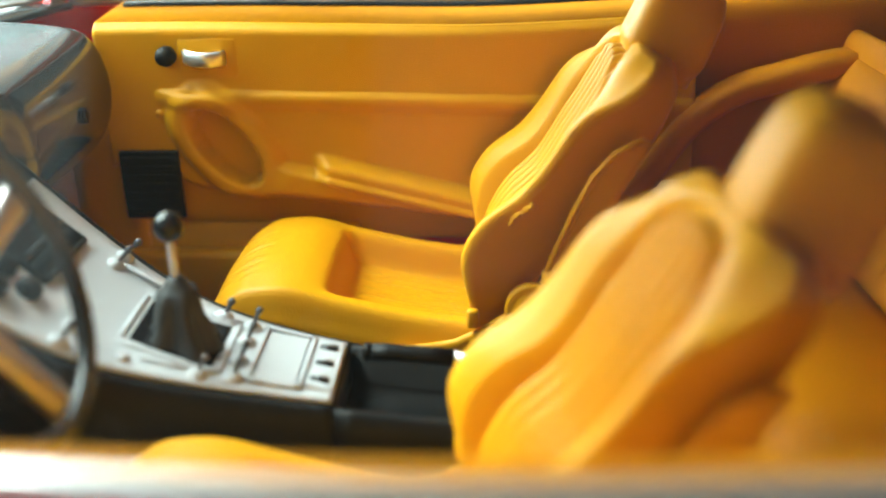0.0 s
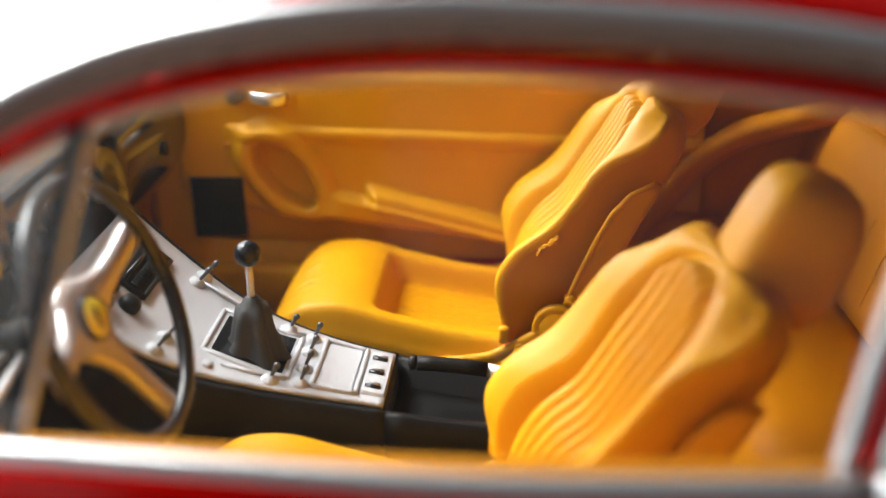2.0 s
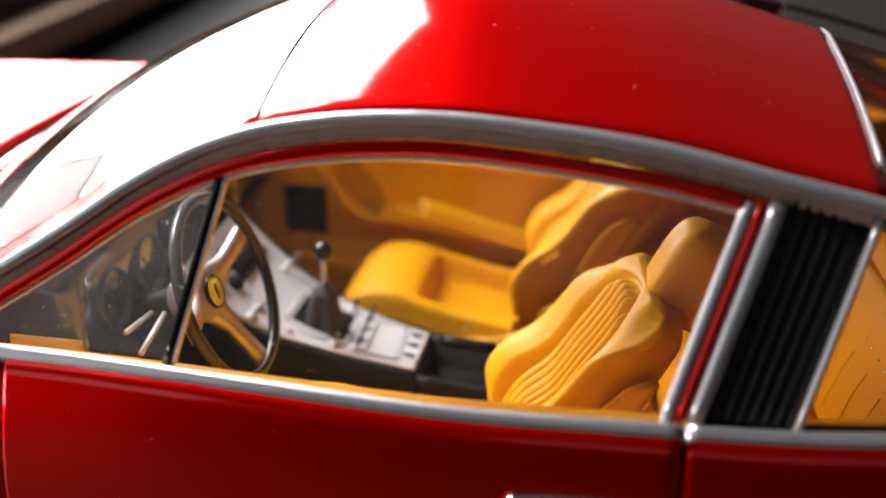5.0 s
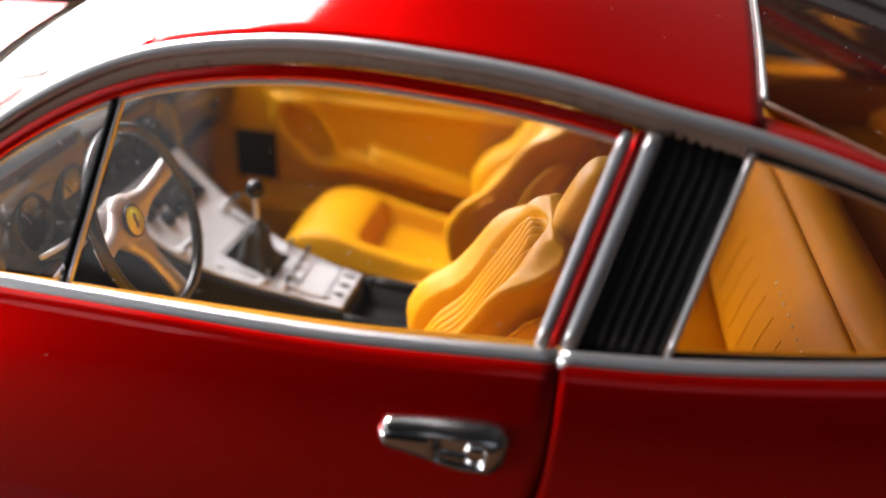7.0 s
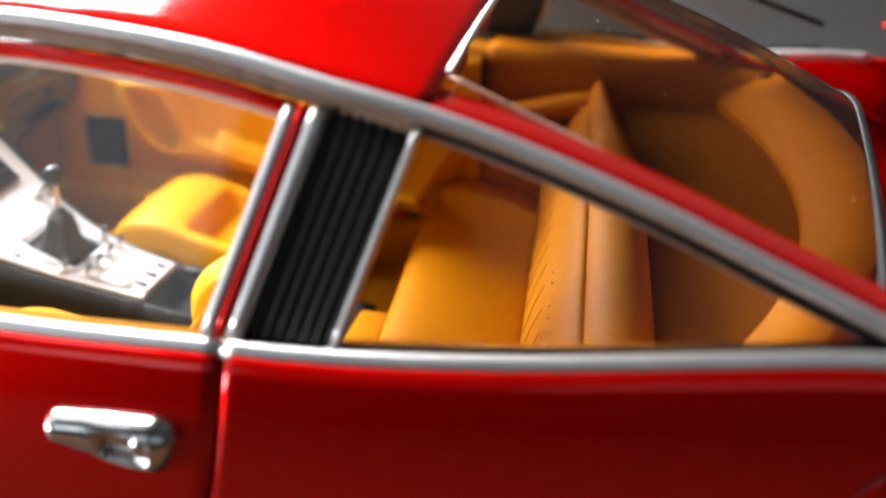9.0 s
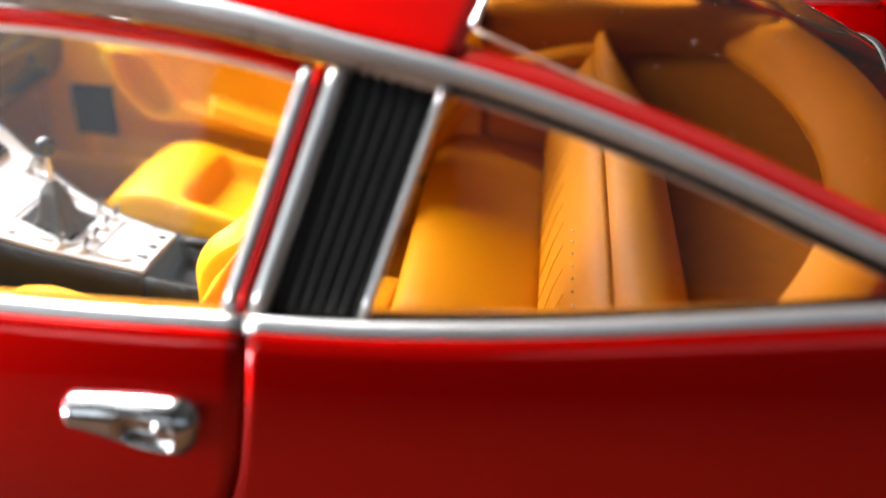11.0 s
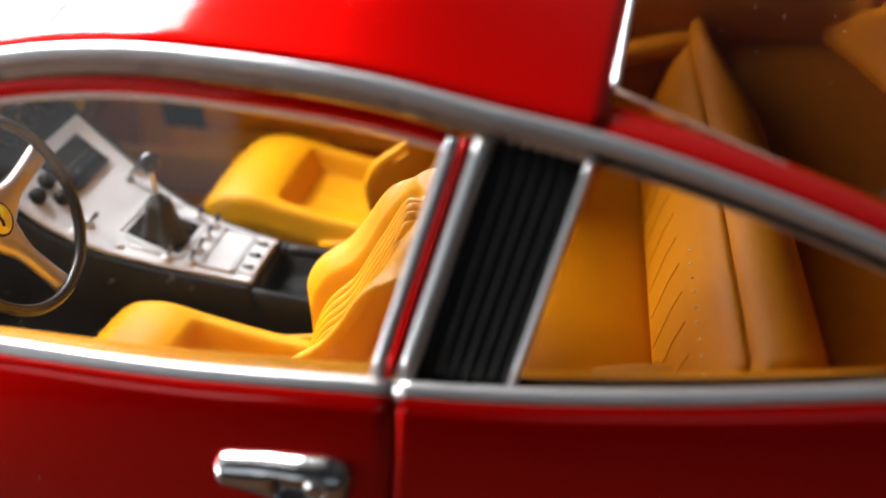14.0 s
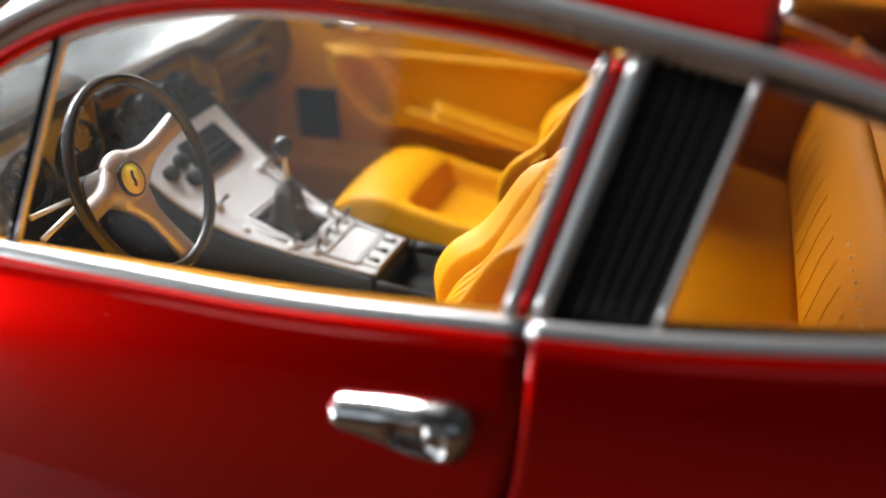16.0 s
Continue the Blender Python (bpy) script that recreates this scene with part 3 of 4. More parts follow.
# door handles: a bar with a rounded bright top, a finger scoop under it, and a push button at the rear
for s in (-1, 1):
    loops = []
    for t in span(0, 1, 44):
        x = 1.5 + 11.7 * t
        end = math.sqrt(max(0.0, 1 - max(0.0, (t - 0.80) / 0.2) ** 2.2))
        nose = math.sqrt(max(0.0, 1 - max(0.0, (0.09 - t) / 0.09) ** 2))
        up = (1.40 + 0.40 * smoothstep(0.0, 0.7, t)) * end * nose + 0.02
        dn = (1.30 + 1.70 * smoothstep(-0.1, 0.75, t)) * end * nose + 0.02
        dep = (2.0 + 0.4 * smoothstep(0.3, 0.7, t)) * (0.15 + 0.85 * end) * (0.25 + 0.75 * nose)
        z = 40.35 + 0.25 * t
        scoop = smoothstep(0.40, 0.50, t) * smoothstep(0.84, 0.74, t)
        lp = []
        for a in span(0, math.pi, 33):
            h = math.cos(a)
            zz = up * h if h > 0 else dn * h
            d = dep * math.sin(a) ** 0.75
            d -= dep * 0.62 * scoop * smoothstep(0.34, 0.12, h) * smoothstep(-0.70, -0.42, h)
            lp.append(side_pt(x, z + zz, s, -0.25) + Vector((0, s * (d + 0.25), 0)))
        lp.append(side_pt(x, z, s, -0.5))
        loops.append(lp)
    h = part("door_handle", loft(loops), HANDLE, car, "chrome teardrop door handle")
    part("push_button", lathe([(0.2, -0.9), (0.95, -0.9), (1.0, 0.1), (0.85, 0.4), (0.5, 0.55), (0.1, 0.6)], side_pt(10.2, 40.0, s, 1.35), (0, s, 0.1), 24), CHROME, h, "round chrome push button")
    ff = part("filler_flap", lathe([(0.2, 0.12), (3.6, 0.06), (4.0, -0.12), (4.1, -0.5)], side_pt(67.8, 42.0, s, 0.46), (0.06, s, 0.10), 44), RED, car, "round red filler flap")
    part("flap_gap", lathe([(4.1, -0.3), (4.1, 0.03), (4.18, 0.04), (4.25, -0.3)], side_pt(67.8, 42.0, s, 0.46), (0.06, s, 0.10), 44), BLACK, ff, "dark gap round the flap")

specks("dust", 60, lambda u, v: roof_pt(-20 + 48 * u, -0.95 + 0.9 * v) + Vector((0, 0, 0.37)), 12, roof, 0.02, 0.06)
specks("dust", 60, lambda u, v: rear_pt(u, -1 + 1.4 * v) + Vector((0, 0, 0.05)), 13, rg, 0.03, 0.08)
specks("dust", 150, lambda u, v: side_pt(-45 + 115 * u, 47 - 17 * v, -1, 0.46), 15, car, 0.015, 0.04)

# ---- cabin shell ----
cabin_floor = part("cabin_floor", box(-75, 50, -43, 43, 11.2, 13.2, 0.2), ORANGE_MATT, car, "orange carpet")
part("bulkhead", box(-78, -75.2, -44, 44, 11.2, 46, 0.3), BLACK, car, "black bulkhead")
part("footwell_side", box(-75, -52, 36.2, 37.4, 13.3, 40, 0.2), ORANGE_MATT, car)
part("footwell_side", box(-75, -52, -37.4, -36.2, 13.3, 40, 0.2), ORANGE_MATT, car)


def card_y(x, z):
    """Inner face of the door card, out from the car's middle."""
    ridge = 39.6 - 0.035 * (x + 30)
    y = 36.0
    y -= 0.75 * smoothstep(ridge + 0.25, ridge - 0.15, z) * smoothstep(ridge - 2.2, ridge - 0.6, z) * smoothstep(-41, -39.5, x)
    # speaker pod: a leaning oval, proud of the card, with a sunk face
    dx, dz = x + 33.3, z - 33.6
    c, sn = math.cos(radians(38)), math.sin(radians(38))
    a, b = dx * c + dz * sn, -dx * sn + dz * c
    r = math.hypot(a / 2.75, b / 5.6)
    big = (abs(a / 4.6) ** 2.6 + abs(b / 7.6) ** 2.6) ** (1 / 2.6)
    pod = smoothstep(1.12, 0.84, big)
    y -= 1.3 * pod
    y += 3.3 * smoothstep(1.02, 0.95, r)
    # arm rest: a long wedge that runs back from the pod
    if x > -33:
        top = 32.0 - 0.26 * (x + 21)
        bot = 26.9 - 0.13 * (x + 21)
        k = smoothstep(-23.6, -21.4, x)
        shelf = smoothstep(-33, -29, x) * (1 - pod)
        y -= 1.7 * shelf * smoothstep(top - 2.2 + 0.4, top - 2.9, z) * smoothstep(bot - 0.8, bot + 0.9, z)
        y -= 2.3 * k * smoothstep(top + 0.2, top - 1.0, z) * smoothstep(top - 3.0, top - 2.2, z)
    return y


def card_bottom(x):
    return 25.2 - 0.12 * (x + 8) + 1.5 * smoothstep(-36, -42, x)


for s in (-1, 1):
    zs = span(0, 1, 110)
    xs = span(-47, 19, 190)
    loops = []
    for t in zs:
        row = []
        for x in xs:
            z = 21.0 + (belt_z(x) - 0.6 - 21.0) * t
            y = card_y(x, z)
            if s < 0:
                y += 9.5 * smoothstep(27, 41, z)   # the driver's door is thinner towards its top
            lo = card_bottom(x)
            if z < lo:
                y += 2.4 * smoothstep(lo, lo - 0.8, z)
            y += (1.0 if s > 0 else 0.3) * smoothstep(belt_z(x) - 1.8, belt_z(x) - 0.6, z) ** 2
            row.append(Vector((x, s * y, z)))
        loops.append(row)
    top_row = loops[-1]
    lip_bm = loft([[p.copy() for p in top_row], [Vector((x, s * (belt_y(x) - 0.9), belt_z(x) - 0.35)) for x in xs]], closed=False)
    part("sill_lip", lip_bm, ORANGE_MATT, car, "dull orange ledge under the window", solid=0.35)
    card = part("door_card", loft(loops, closed=False), ORANGE, car, "moulded orange door card with speaker pod and arm rest", solid=0.4)
    if s > 0:
        part("window_slot", sweep([Vector((x, belt_y(x) - 3.5, belt_z(x) - 0.15)) for x in span(-46, 19, 30)], flat_prof(1.4, 0.7, 0.3)), BLACK, car, "black window channel")
    oy = 0.0 if s > 0 else 9.0
    part("winder_knob", lathe([(0.2, 2.2), (0.9, 2.0), (1.15, 1.2), (1.1, 0.4), (0.5, 0.0)], (-38.9, s * (36.2 + oy), 44.0), (0, -s, 0.05), 20), BLACK, car, "black round knob")
    part("lock_button", lathe([(0.1, 0.5), (0.45, 0.45), (0.5, 0.0)], (-40.6, s * (36.0 + oy), 37.4), (0, -s, 0), 14), ORANGE, car, "tiny orange button")
    pull = [Vector((-36.9 + 4.4 * t, s * (36.2 + oy - 0.5 - 1.4 * math.sin(math.pi * t) ** 0.7), 43.9 - 0.25 * t)) for t in span(0, 1, 12)]
    part("door_pull", sweep(pull, flat_prof(0.6, 1.7, 0.4), up=(0, 0, 1)), TRIM, car, "small silver door pull")
    part("pull_plate", box(-37.6, -31.2, min(s * (35.75 + oy), s * (36.2 + oy)), max(s * (35.75 + oy), s * (36.2 + oy)), 41.4, 45.8, 0.15), ORANGE, car)
    part("kick_panel", loft([[Vector((-75 + 56 * u, s * 36.9, 13.2 + 10.5 * v)) for u in span(0, 1, 10)] for v in (0, 0.35, 0.36, 1)], closed=False), ORANGE, car, "orange lower kick panel", solid=0.4)
    part("kick_front", loft([[Vector((-52 + 8 * u, s * 36.4, 14 + 29 * v)) for u in span(0, 1, 6)] for v in span(0, 1, 6)], closed=False), ORANGE, car, solid=0.3)
    part("vent_screen", box(-46.0, -39.0, min(s * 35.2, s * 35.9), max(s * 35.2, s * 35.9), 24.8, 33.1, 0.25), BLACK, car, "square black kick vent")
    for k in range(7):
        part("vent_bar", box(-45.6 , -39.4, min(s * 35.0, s * 35.25), max(s * 35.0, s * 35.25), 25.6 + k * 1.05, 26.1 + k * 1.05, 0.08), BLACK, car)
    part("sill_board", box(-75, 30, min(s * 34.5, s * 37.5), max(s * 34.5, s * 37.5), 13.2, 20.6, 0.8), ORANGE, car, "orange sill board")
    # rear side wall of the cabin
    top = (lambda x: 47.6) if s > 0 else (lambda x: belt_z(x) + 0.3)
    lean = 1.5 if s > 0 else 9.0
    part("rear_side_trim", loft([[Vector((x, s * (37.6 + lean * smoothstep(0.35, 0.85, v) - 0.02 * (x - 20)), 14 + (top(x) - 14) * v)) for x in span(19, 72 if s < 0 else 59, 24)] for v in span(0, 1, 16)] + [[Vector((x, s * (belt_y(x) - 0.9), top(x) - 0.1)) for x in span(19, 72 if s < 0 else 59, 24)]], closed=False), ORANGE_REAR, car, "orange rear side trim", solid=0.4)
    # curved arm ledge over the rear seat's side
    arch = curve([(10.0, 24.0), (12.0, 27.2), (14.5, 31.0), (18.8, 36.8), (22.0, 39.2), (28.4, 41.4), (33.5, 42.6), (37.0, 43.0)])
    ya = 35.2 if s > 0 else 38.2
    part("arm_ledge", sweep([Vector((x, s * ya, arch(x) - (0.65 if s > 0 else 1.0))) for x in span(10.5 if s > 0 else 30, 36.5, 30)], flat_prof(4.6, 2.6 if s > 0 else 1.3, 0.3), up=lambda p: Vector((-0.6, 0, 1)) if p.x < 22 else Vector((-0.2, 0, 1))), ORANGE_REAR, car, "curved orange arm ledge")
part("headlining", loft([[roof_pt(roof_x(u, v), v) - Vector((0, 0, 1.5)) for v in span(-0.97, 0.97, 21)] for u in span(0.02, 0.98, 12)], closed=False), LINING, car, "tan roof lining", solid=0.3)


# ---- front seats ----
front = curve([(0.0, -4.2), (0.12, -5.1), (0.25, -4.7), (0.40, -2.3), (0.50, 0.8), (0.58, 2.6), (0.70, 4.9), (0.84, 7.4), (0.93, 9.2), (1.0, 11.0)])
front_z = curve([(0.0, 22.4), (0.12, 26.0), (0.25, 29.4), (0.40, 33.4), (0.55, 37.2), (0.70, 41.4), (0.84, 45.4), (0.93, 47.5), (1.0, 48.4)])
back_x = curve([(0.0, -1.6), (0.25, 2.6), (0.55, 8.6), (0.84, 13.4), (0.93, 14.4), (1.0, 14.2)])
back_z = curve([(0.0, 21.6), (0.25, 26.4), (0.55, 33.6), (0.84, 41.6), (0.93, 44.4), (1.0, 46.6)])
half_w = curve([(0.0, 10.7), (0.15, 11.1), (0.35, 11.2), (0.70, 11.2), (0.85, 11.0), (0.93, 10.4), (0.97, 9.6), (1.0, 8.2)])


def backrest_loop(t, cy):
    """One outline across the backrest: a fluted middle sunk between two bolsters, flat sides and back."""
    f, b = Vector((front(t), 0, front_z(t))), Vector((back_x(t), 0, back_z(t)))
    depth = b - f
    w = half_w(t)
    ins = 0.60 - 0.05 * math.exp(-((t - 0.52) / 0.10) ** 2)      # half width of the middle, pinched at the waist
    deep = 0.26 * smoothstep(0.02, 0.16, t) * (1 - 0.45 * smoothstep(0.45, 0.68, t)) * (1 - 0.8 * smoothstep(0.80, 0.98, t))
    wave = 0.10 * math.exp(-((t - 0.50) / 0.12) ** 2)
    pts = []
    n = 180
    for i in range(n + 1):
        u = -1 + 2 * i / n
        a = abs(u)
        r = ((a / ins) ** 2.4 + (max(0.0, t - 0.64) / 0.31) ** 2.4) ** (1 / 2.4)     # 1 on the arched seam round the middle
        k = (deep - wave * 0.4) * (0.72 * smoothstep(1.20, 1.03, r) + 0.28 * smoothstep(1.48, 1.0, r))
        if r < 1:
            on = smoothstep(0.03, 0.10, t) * smoothstep(1.0, 0.90, r)
            rib = abs(math.sin(u / 0.60 * math.pi * 3.5))
            k += on * (0.20 * math.exp(-(rib / 0.30) ** 2) - 0.10 * rib)
        k += 0.13 * math.exp(-((r - 1.02) / 0.05) ** 2)
        k -= 0.15 * smoothstep(0.55, 0.95, a) * smoothstep(0.10, 0.30, t) * smoothstep(0.86, 0.70, t)      # the bolsters rise to a crisp outer edge
        k += 0.28 * smoothstep(0.76, 0.94, t) * smoothstep(0.60, 1.0, a) ** 1.4      # and fall back at the shoulders
        k += 0.03 * smoothstep(0.93, 1.0, a) ** 2.0
        k += 0.10 * smoothstep(0.98, 1.0, a) ** 2
        p = f + depth * k
        pts.append(Vector((p.x, cy + u * w, p.z)))
    edge = pts[-1].copy()
    rim = f + depth
    for m in (0.04, 0.10, 0.3, 0.6, 0.85):
        pts.append(Vector((edge.x + (rim.x - edge.x) * m, cy + w * (1 - 0.32 * m), edge.z + (rim.z - edge.z) * m)))
    for i in range(0, 13):
        u = 1 - 2 * i / 12
        q = 1 - 0.10 * abs(u) ** 8
        p = f + depth * q
        pts.append(Vector((p.x, cy + u * w * 0.68, p.z)))
    for m in (0.85, 0.6, 0.3, 0.10, 0.04):
        pts.append(Vector((edge.x + (rim.x - edge.x) * m, cy - w * (1 - 0.32 * m), edge.z + (rim.z - edge.z) * m)))
    return pts


cush_z = curve([(-33, 17.5), (-32.2, 20.3), (-31, 22.8), (-28.5, 25.2), (-24.5, 26.2), (-19, 25.3), (-11.5, 23.6), (-5, 22.6), (-1, 22.0)])


def cushion_loop(x, cy):
    w = 10.9 - 0.9 * smoothstep(-29.5, -33, x)
    top = cush_z(x)
    low = 15.8 + 3.2 * smoothstep(-31, -33, x)
    dip = 3.3 * smoothstep(-19.6, -18.0, x)
    pts = []
    n = 64
    for i in range(n + 1):
        u = -1 + 2 * i / n
        a = abs(u)
        z = top - dip * smoothstep(0.74, 0.60, a) + 0.9 * (1 - a * a) * smoothstep(-17.5, -22, x)
        if a < 0.6:
            on = max(smoothstep(-25.5, -28.5, x), smoothstep(-17.4, -16.4, x) * 0.7)
            z -= 0.6 * on * (1 - abs(math.sin(u / 0.6 * math.pi * 3.5)) ** 0.35)
        z -= 3.0 * smoothstep(0.80, 1.0, a) ** 2.4
        pts.append(Vector((x, cy + u * w, z)))
    pts += [Vector((x, cy + w * 0.985, low + 0.8)), Vector((x, cy + w * 0.94, low)), Vector((x, cy - w * 0.94, low)), Vector((x, cy - w * 0.985, low + 0.8))]
    return pts


def front_seat(cy, s, label):
    """s: +1 where the tunnel lies on the minus side of the seat."""
    def seat_part(name, bm, mat, parent, label="", **kw):
        # the driver's backrest sits askew, its door side further back
        if s < 0:
            for v in bm.verts:
                v.co.x += 0.13 * (cy + 11.3 - (cy + 3 if name == "headrest" else v.co.y)) * smoothstep(20.5, 28, v.co.z)
                if name != "headrest" and v.co.y < cy:      # and its door side is narrower
                    v.co.y = cy + (v.co.y - cy) * (1 - 0.2 * smoothstep(25, 31, v.co.z))
        elif name == "headrest":
            for v in bm.verts:
                v.co.x -= 1.6
        return part(name, bm, mat, parent, label, **kw)

    st = thing("front_seat", (-14, cy, 13.2), label, "car seat", "front seats")
    cu = part("cushion", loft([cushion_loop(x, cy) for x in [-33, -32.6, -32] + span(-31.4, -1.5, 56)]), ORANGE, st, "fluted orange seat cushion")
    bk = seat_part("backrest", loft([backrest_loop(t, cy) for t in span(0, 1, 100)]), ORANGE, st, "fluted orange backrest with side bolsters")
    loops = []
    axis = Vector((0.40, 0, 0.92))
    out = Vector((0.92, 0, -0.40))
    for t in span(0, 1, 22):
        e = math.sqrt(max(0.0, 1 - max(0.0, (t - 0.45) / 0.55) ** 3.2)) * 0.97 * (0.78 + 0.22 * smoothstep(0.05, 0.24, t)) + 0.03
        wy = 4.1 * (1 - 0.05 * t) * (0.30 + 0.70 * e)
        wd = 4.2 * (0.30 + 0.70 * e) * (1.0 - 0.10 * t)
        c = Vector((14.3, cy + 1.4, 44.75)) + axis * (10.2 * t)
        lp = []
        for a in span(0, 2 * math.pi * 35 / 36, 36):
            ca, sa = math.cos(a), math.sin(a)
            lp.append(c + out * wd * math.copysign(abs(ca) ** 0.45, ca) + Vector((0, wy * math.copysign(abs(sa) ** 0.42, sa), 0)))
        loops.append(lp)
    seat_part("headrest", loft(loops), ORANGE, st, "padded orange headrest")
    iy = cy - s * 11.3   # tunnel side
    part("base_frame", box(-27, -2, cy - 9.5, cy + 9.5, 13.2, 17.5, 0.5), ORANGE_MATT, st, "orange seat base")
    for q in (-1, 1):
        y = cy + q * 11.45
        arm = [(-12.5, 20.4), (-9, 20.7), (-6.2, 21.2), (-3.8, 22.4), (-1.2, 24.0), (1.4, 26.3)]
        a = seat_part("hinge_arm", sweep([Vector((x, y, z)) for x, z in arm], flat_prof(0.9, 1.5, 0.35), up=(0, 0, 1)), ORANGE, st, "curved orange hinge arm")
        seat_part("hinge_disc", lathe([(0.3, -0.7), (2.5, -0.7), (2.6, 0.2), (2.2, 0.45), (1.9, 0.3), (1.7, 0.55), (0.3, 0.7)], (1.0, y, 25.2), (0, q, 0), 28), ORANGE, st, "round hinge cover")
        seat_part("hinge_bolt", lathe([(0.2, -0.3), (0.75, -0.3), (0.7, 0.4), (0.3, 0.65)], (2.6, y, 28.6), (0, q, 0), 14), ORANGE, st)
        seat_part("hinge_bolt", lathe([(0.2, -0.3), (0.6, -0.3), (0.5, 0.35), (0.3, 0.5)], (-2.9, y + q * 0.2, 22.9), (0, q, 0), 12), ORANGE, st)
        seat_part("tilt_catch", box(-5.2, -4.0, y - 0.5, y + 0.5, 23.2, 25.2, 0.35), ORANGE, st, "small orange tilt catch")
        fe = [(2.0, 28.0), (3.3, 31.5), (5.0, 35.4), (6.5, 38.4), (8.4, 40.6), (10.8, 41.8)]
        re = [(3.9, 27.2), (5.9, 30.4), (8.1, 34.6), (9.7, 37.8), (10.9, 40.0), (11.6, 41.4)]
        bm = loft([[Vector((a[0] + (d[0] - a[0]) * k, y - q * (0.15 + 0.25 * k), a[1] + (d[1] - a[1]) * k)) for k in span(0, 1, 5)] for a, d in zip(fe, re)], closed=False)
        bp = seat_part("back_brace", bm, ORANGE, st, "leaf-shaped orange side plate", solid=0.7)
        seat_part("brace_bead", sweep([Vector((x, y + q * 0.15, z)) for x, z in fe], round_prof(0.3, 8), up=(0, q, 0)), ORANGE, bp)
        wire = [(-3.4, 22.6), (-1.6, 23.4), (0.4, 23.8), (2.2, 24.8), (3.2, 26.4), (2.9, 28.0), (2.4, 28.8)]
        seat_part("moulding_bead", sweep([Vector((x, y + q * 0.62, z)) for x, z in wire], round_prof(0.16, 6), up=(0, q, 0)), ORANGE, st)
    # a torn edge of plastic on the bolster
    rnd = random.Random(4)
    bm = bmesh.new()
    for k in range(12):
        c = Vector((-0.9 + 1.9 * k / 11, iy - s * 0.1 + rnd.uniform(-0.25, 0.25), 34.1 + 1.5 * k / 11 + rnd.uniform(-0.2, 0.2)))
        made = bmesh.ops.create_icosphere(bm, subdivisions=1, radius=rnd.uniform(0.18, 0.4), matrix=Matrix.Translation(c))
        for v in made["verts"]:
            v.co += Vector((rnd.uniform(-0.1, 0.1), rnd.uniform(-0.1, 0.1), rnd.uniform(-0.1, 0.1)))
    if s > 0:
        seat_part("moulding_flash", bm, ORANGE, st, "rough flash of plastic on the bolster edge", smooth=False)
    else:
        bm.free()
    return st


front_seat(22.3, 1, "orange fluted bucket seat beside the passenger door")
front_seat(-22.3, -1, "orange fluted bucket seat behind the steering wheel")

# ---- rear bench ----
rear = thing("rear_bench", (30, 0, 13.2), "orange moulded rear bench with a stitched backrest and parcel shelf", "car seat")
SKEW = -0.105


def bench(prof, y0, y1, n=60, round_end=0.7, taper=0.0):
    loops = []
    for y in span(y0, y1, n):
        e = min(1.0, min(y - y0, y1 - y) / round_end)
        e = math.sqrt(max(0.0, 1 - (1 - e) ** 2)) if e < 1 else 1
        cx, cz = sum(p[0] for p in prof) / len(prof), sum(p[1] for p in prof) / len(prof)
        k = 1 - taper * smoothstep(4, 38, y)      # the far end runs out into a narrow crest
        xl = min(p[0] for p in prof)
        loops.append([Vector((xl + (cx + (x - cx) * (0.93 + 0.07 * e) - xl) * k + SKEW * y, y, cz + (z - cz) * (0.93 + 0.07 * e))) for x, z in prof])
    return loft(loops)


for y0, y1 in ((-37, 37),):
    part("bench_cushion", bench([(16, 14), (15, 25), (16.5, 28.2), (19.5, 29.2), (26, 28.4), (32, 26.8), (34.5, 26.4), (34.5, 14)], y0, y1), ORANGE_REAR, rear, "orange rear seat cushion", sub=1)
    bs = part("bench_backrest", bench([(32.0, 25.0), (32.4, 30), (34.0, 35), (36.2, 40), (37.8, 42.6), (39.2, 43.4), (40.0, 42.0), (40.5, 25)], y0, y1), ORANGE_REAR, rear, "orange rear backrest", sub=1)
    for k in range(14):
        y = y0 + 4 + (y1 - y0 - 8) * k / 13
        part("stitch_groove", sweep([Vector((x + SKEW * y - 0.12, y, z)) for x, z in ((32.5, 30), (34.0, 35), (35.0, 37.4))], round_prof(0.05, 5), up=(0, 1, 0)), ORANGE_MATT, bs)
for y in (-30.0, -25.0, -20.0, -13.5, -8.0, -2.5, 3.0, 9.0, 15.0, 21.0, 27.0):
    part("cushion_groove", sweep([Vector((x + SKEW * y, y, z)) for x, z in ((17.2, 28.05), (19.6, 28.75), (23, 28.5), (26, 28.0), (29, 27.25), (32.5, 26.4))], round_prof(0.22, 8, 0.14)), ORANGE_MATT, rear)
part("bench_tunnel", box(10, 15, -4.5, 4.5, 13.2, 22.0, 0.8), ORANGE_MATT, rear)
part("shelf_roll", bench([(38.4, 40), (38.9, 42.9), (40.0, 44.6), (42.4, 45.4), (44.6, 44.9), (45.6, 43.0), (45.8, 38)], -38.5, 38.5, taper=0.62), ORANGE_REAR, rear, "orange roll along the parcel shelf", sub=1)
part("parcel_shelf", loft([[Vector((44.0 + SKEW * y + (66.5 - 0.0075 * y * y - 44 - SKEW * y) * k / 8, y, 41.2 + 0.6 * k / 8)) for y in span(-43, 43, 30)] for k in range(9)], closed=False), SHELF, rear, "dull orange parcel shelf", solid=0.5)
lip = [Vector((65.0 - 0.0065 * y * y, y, 44.2)) for y in span(-42, 42, 40)]
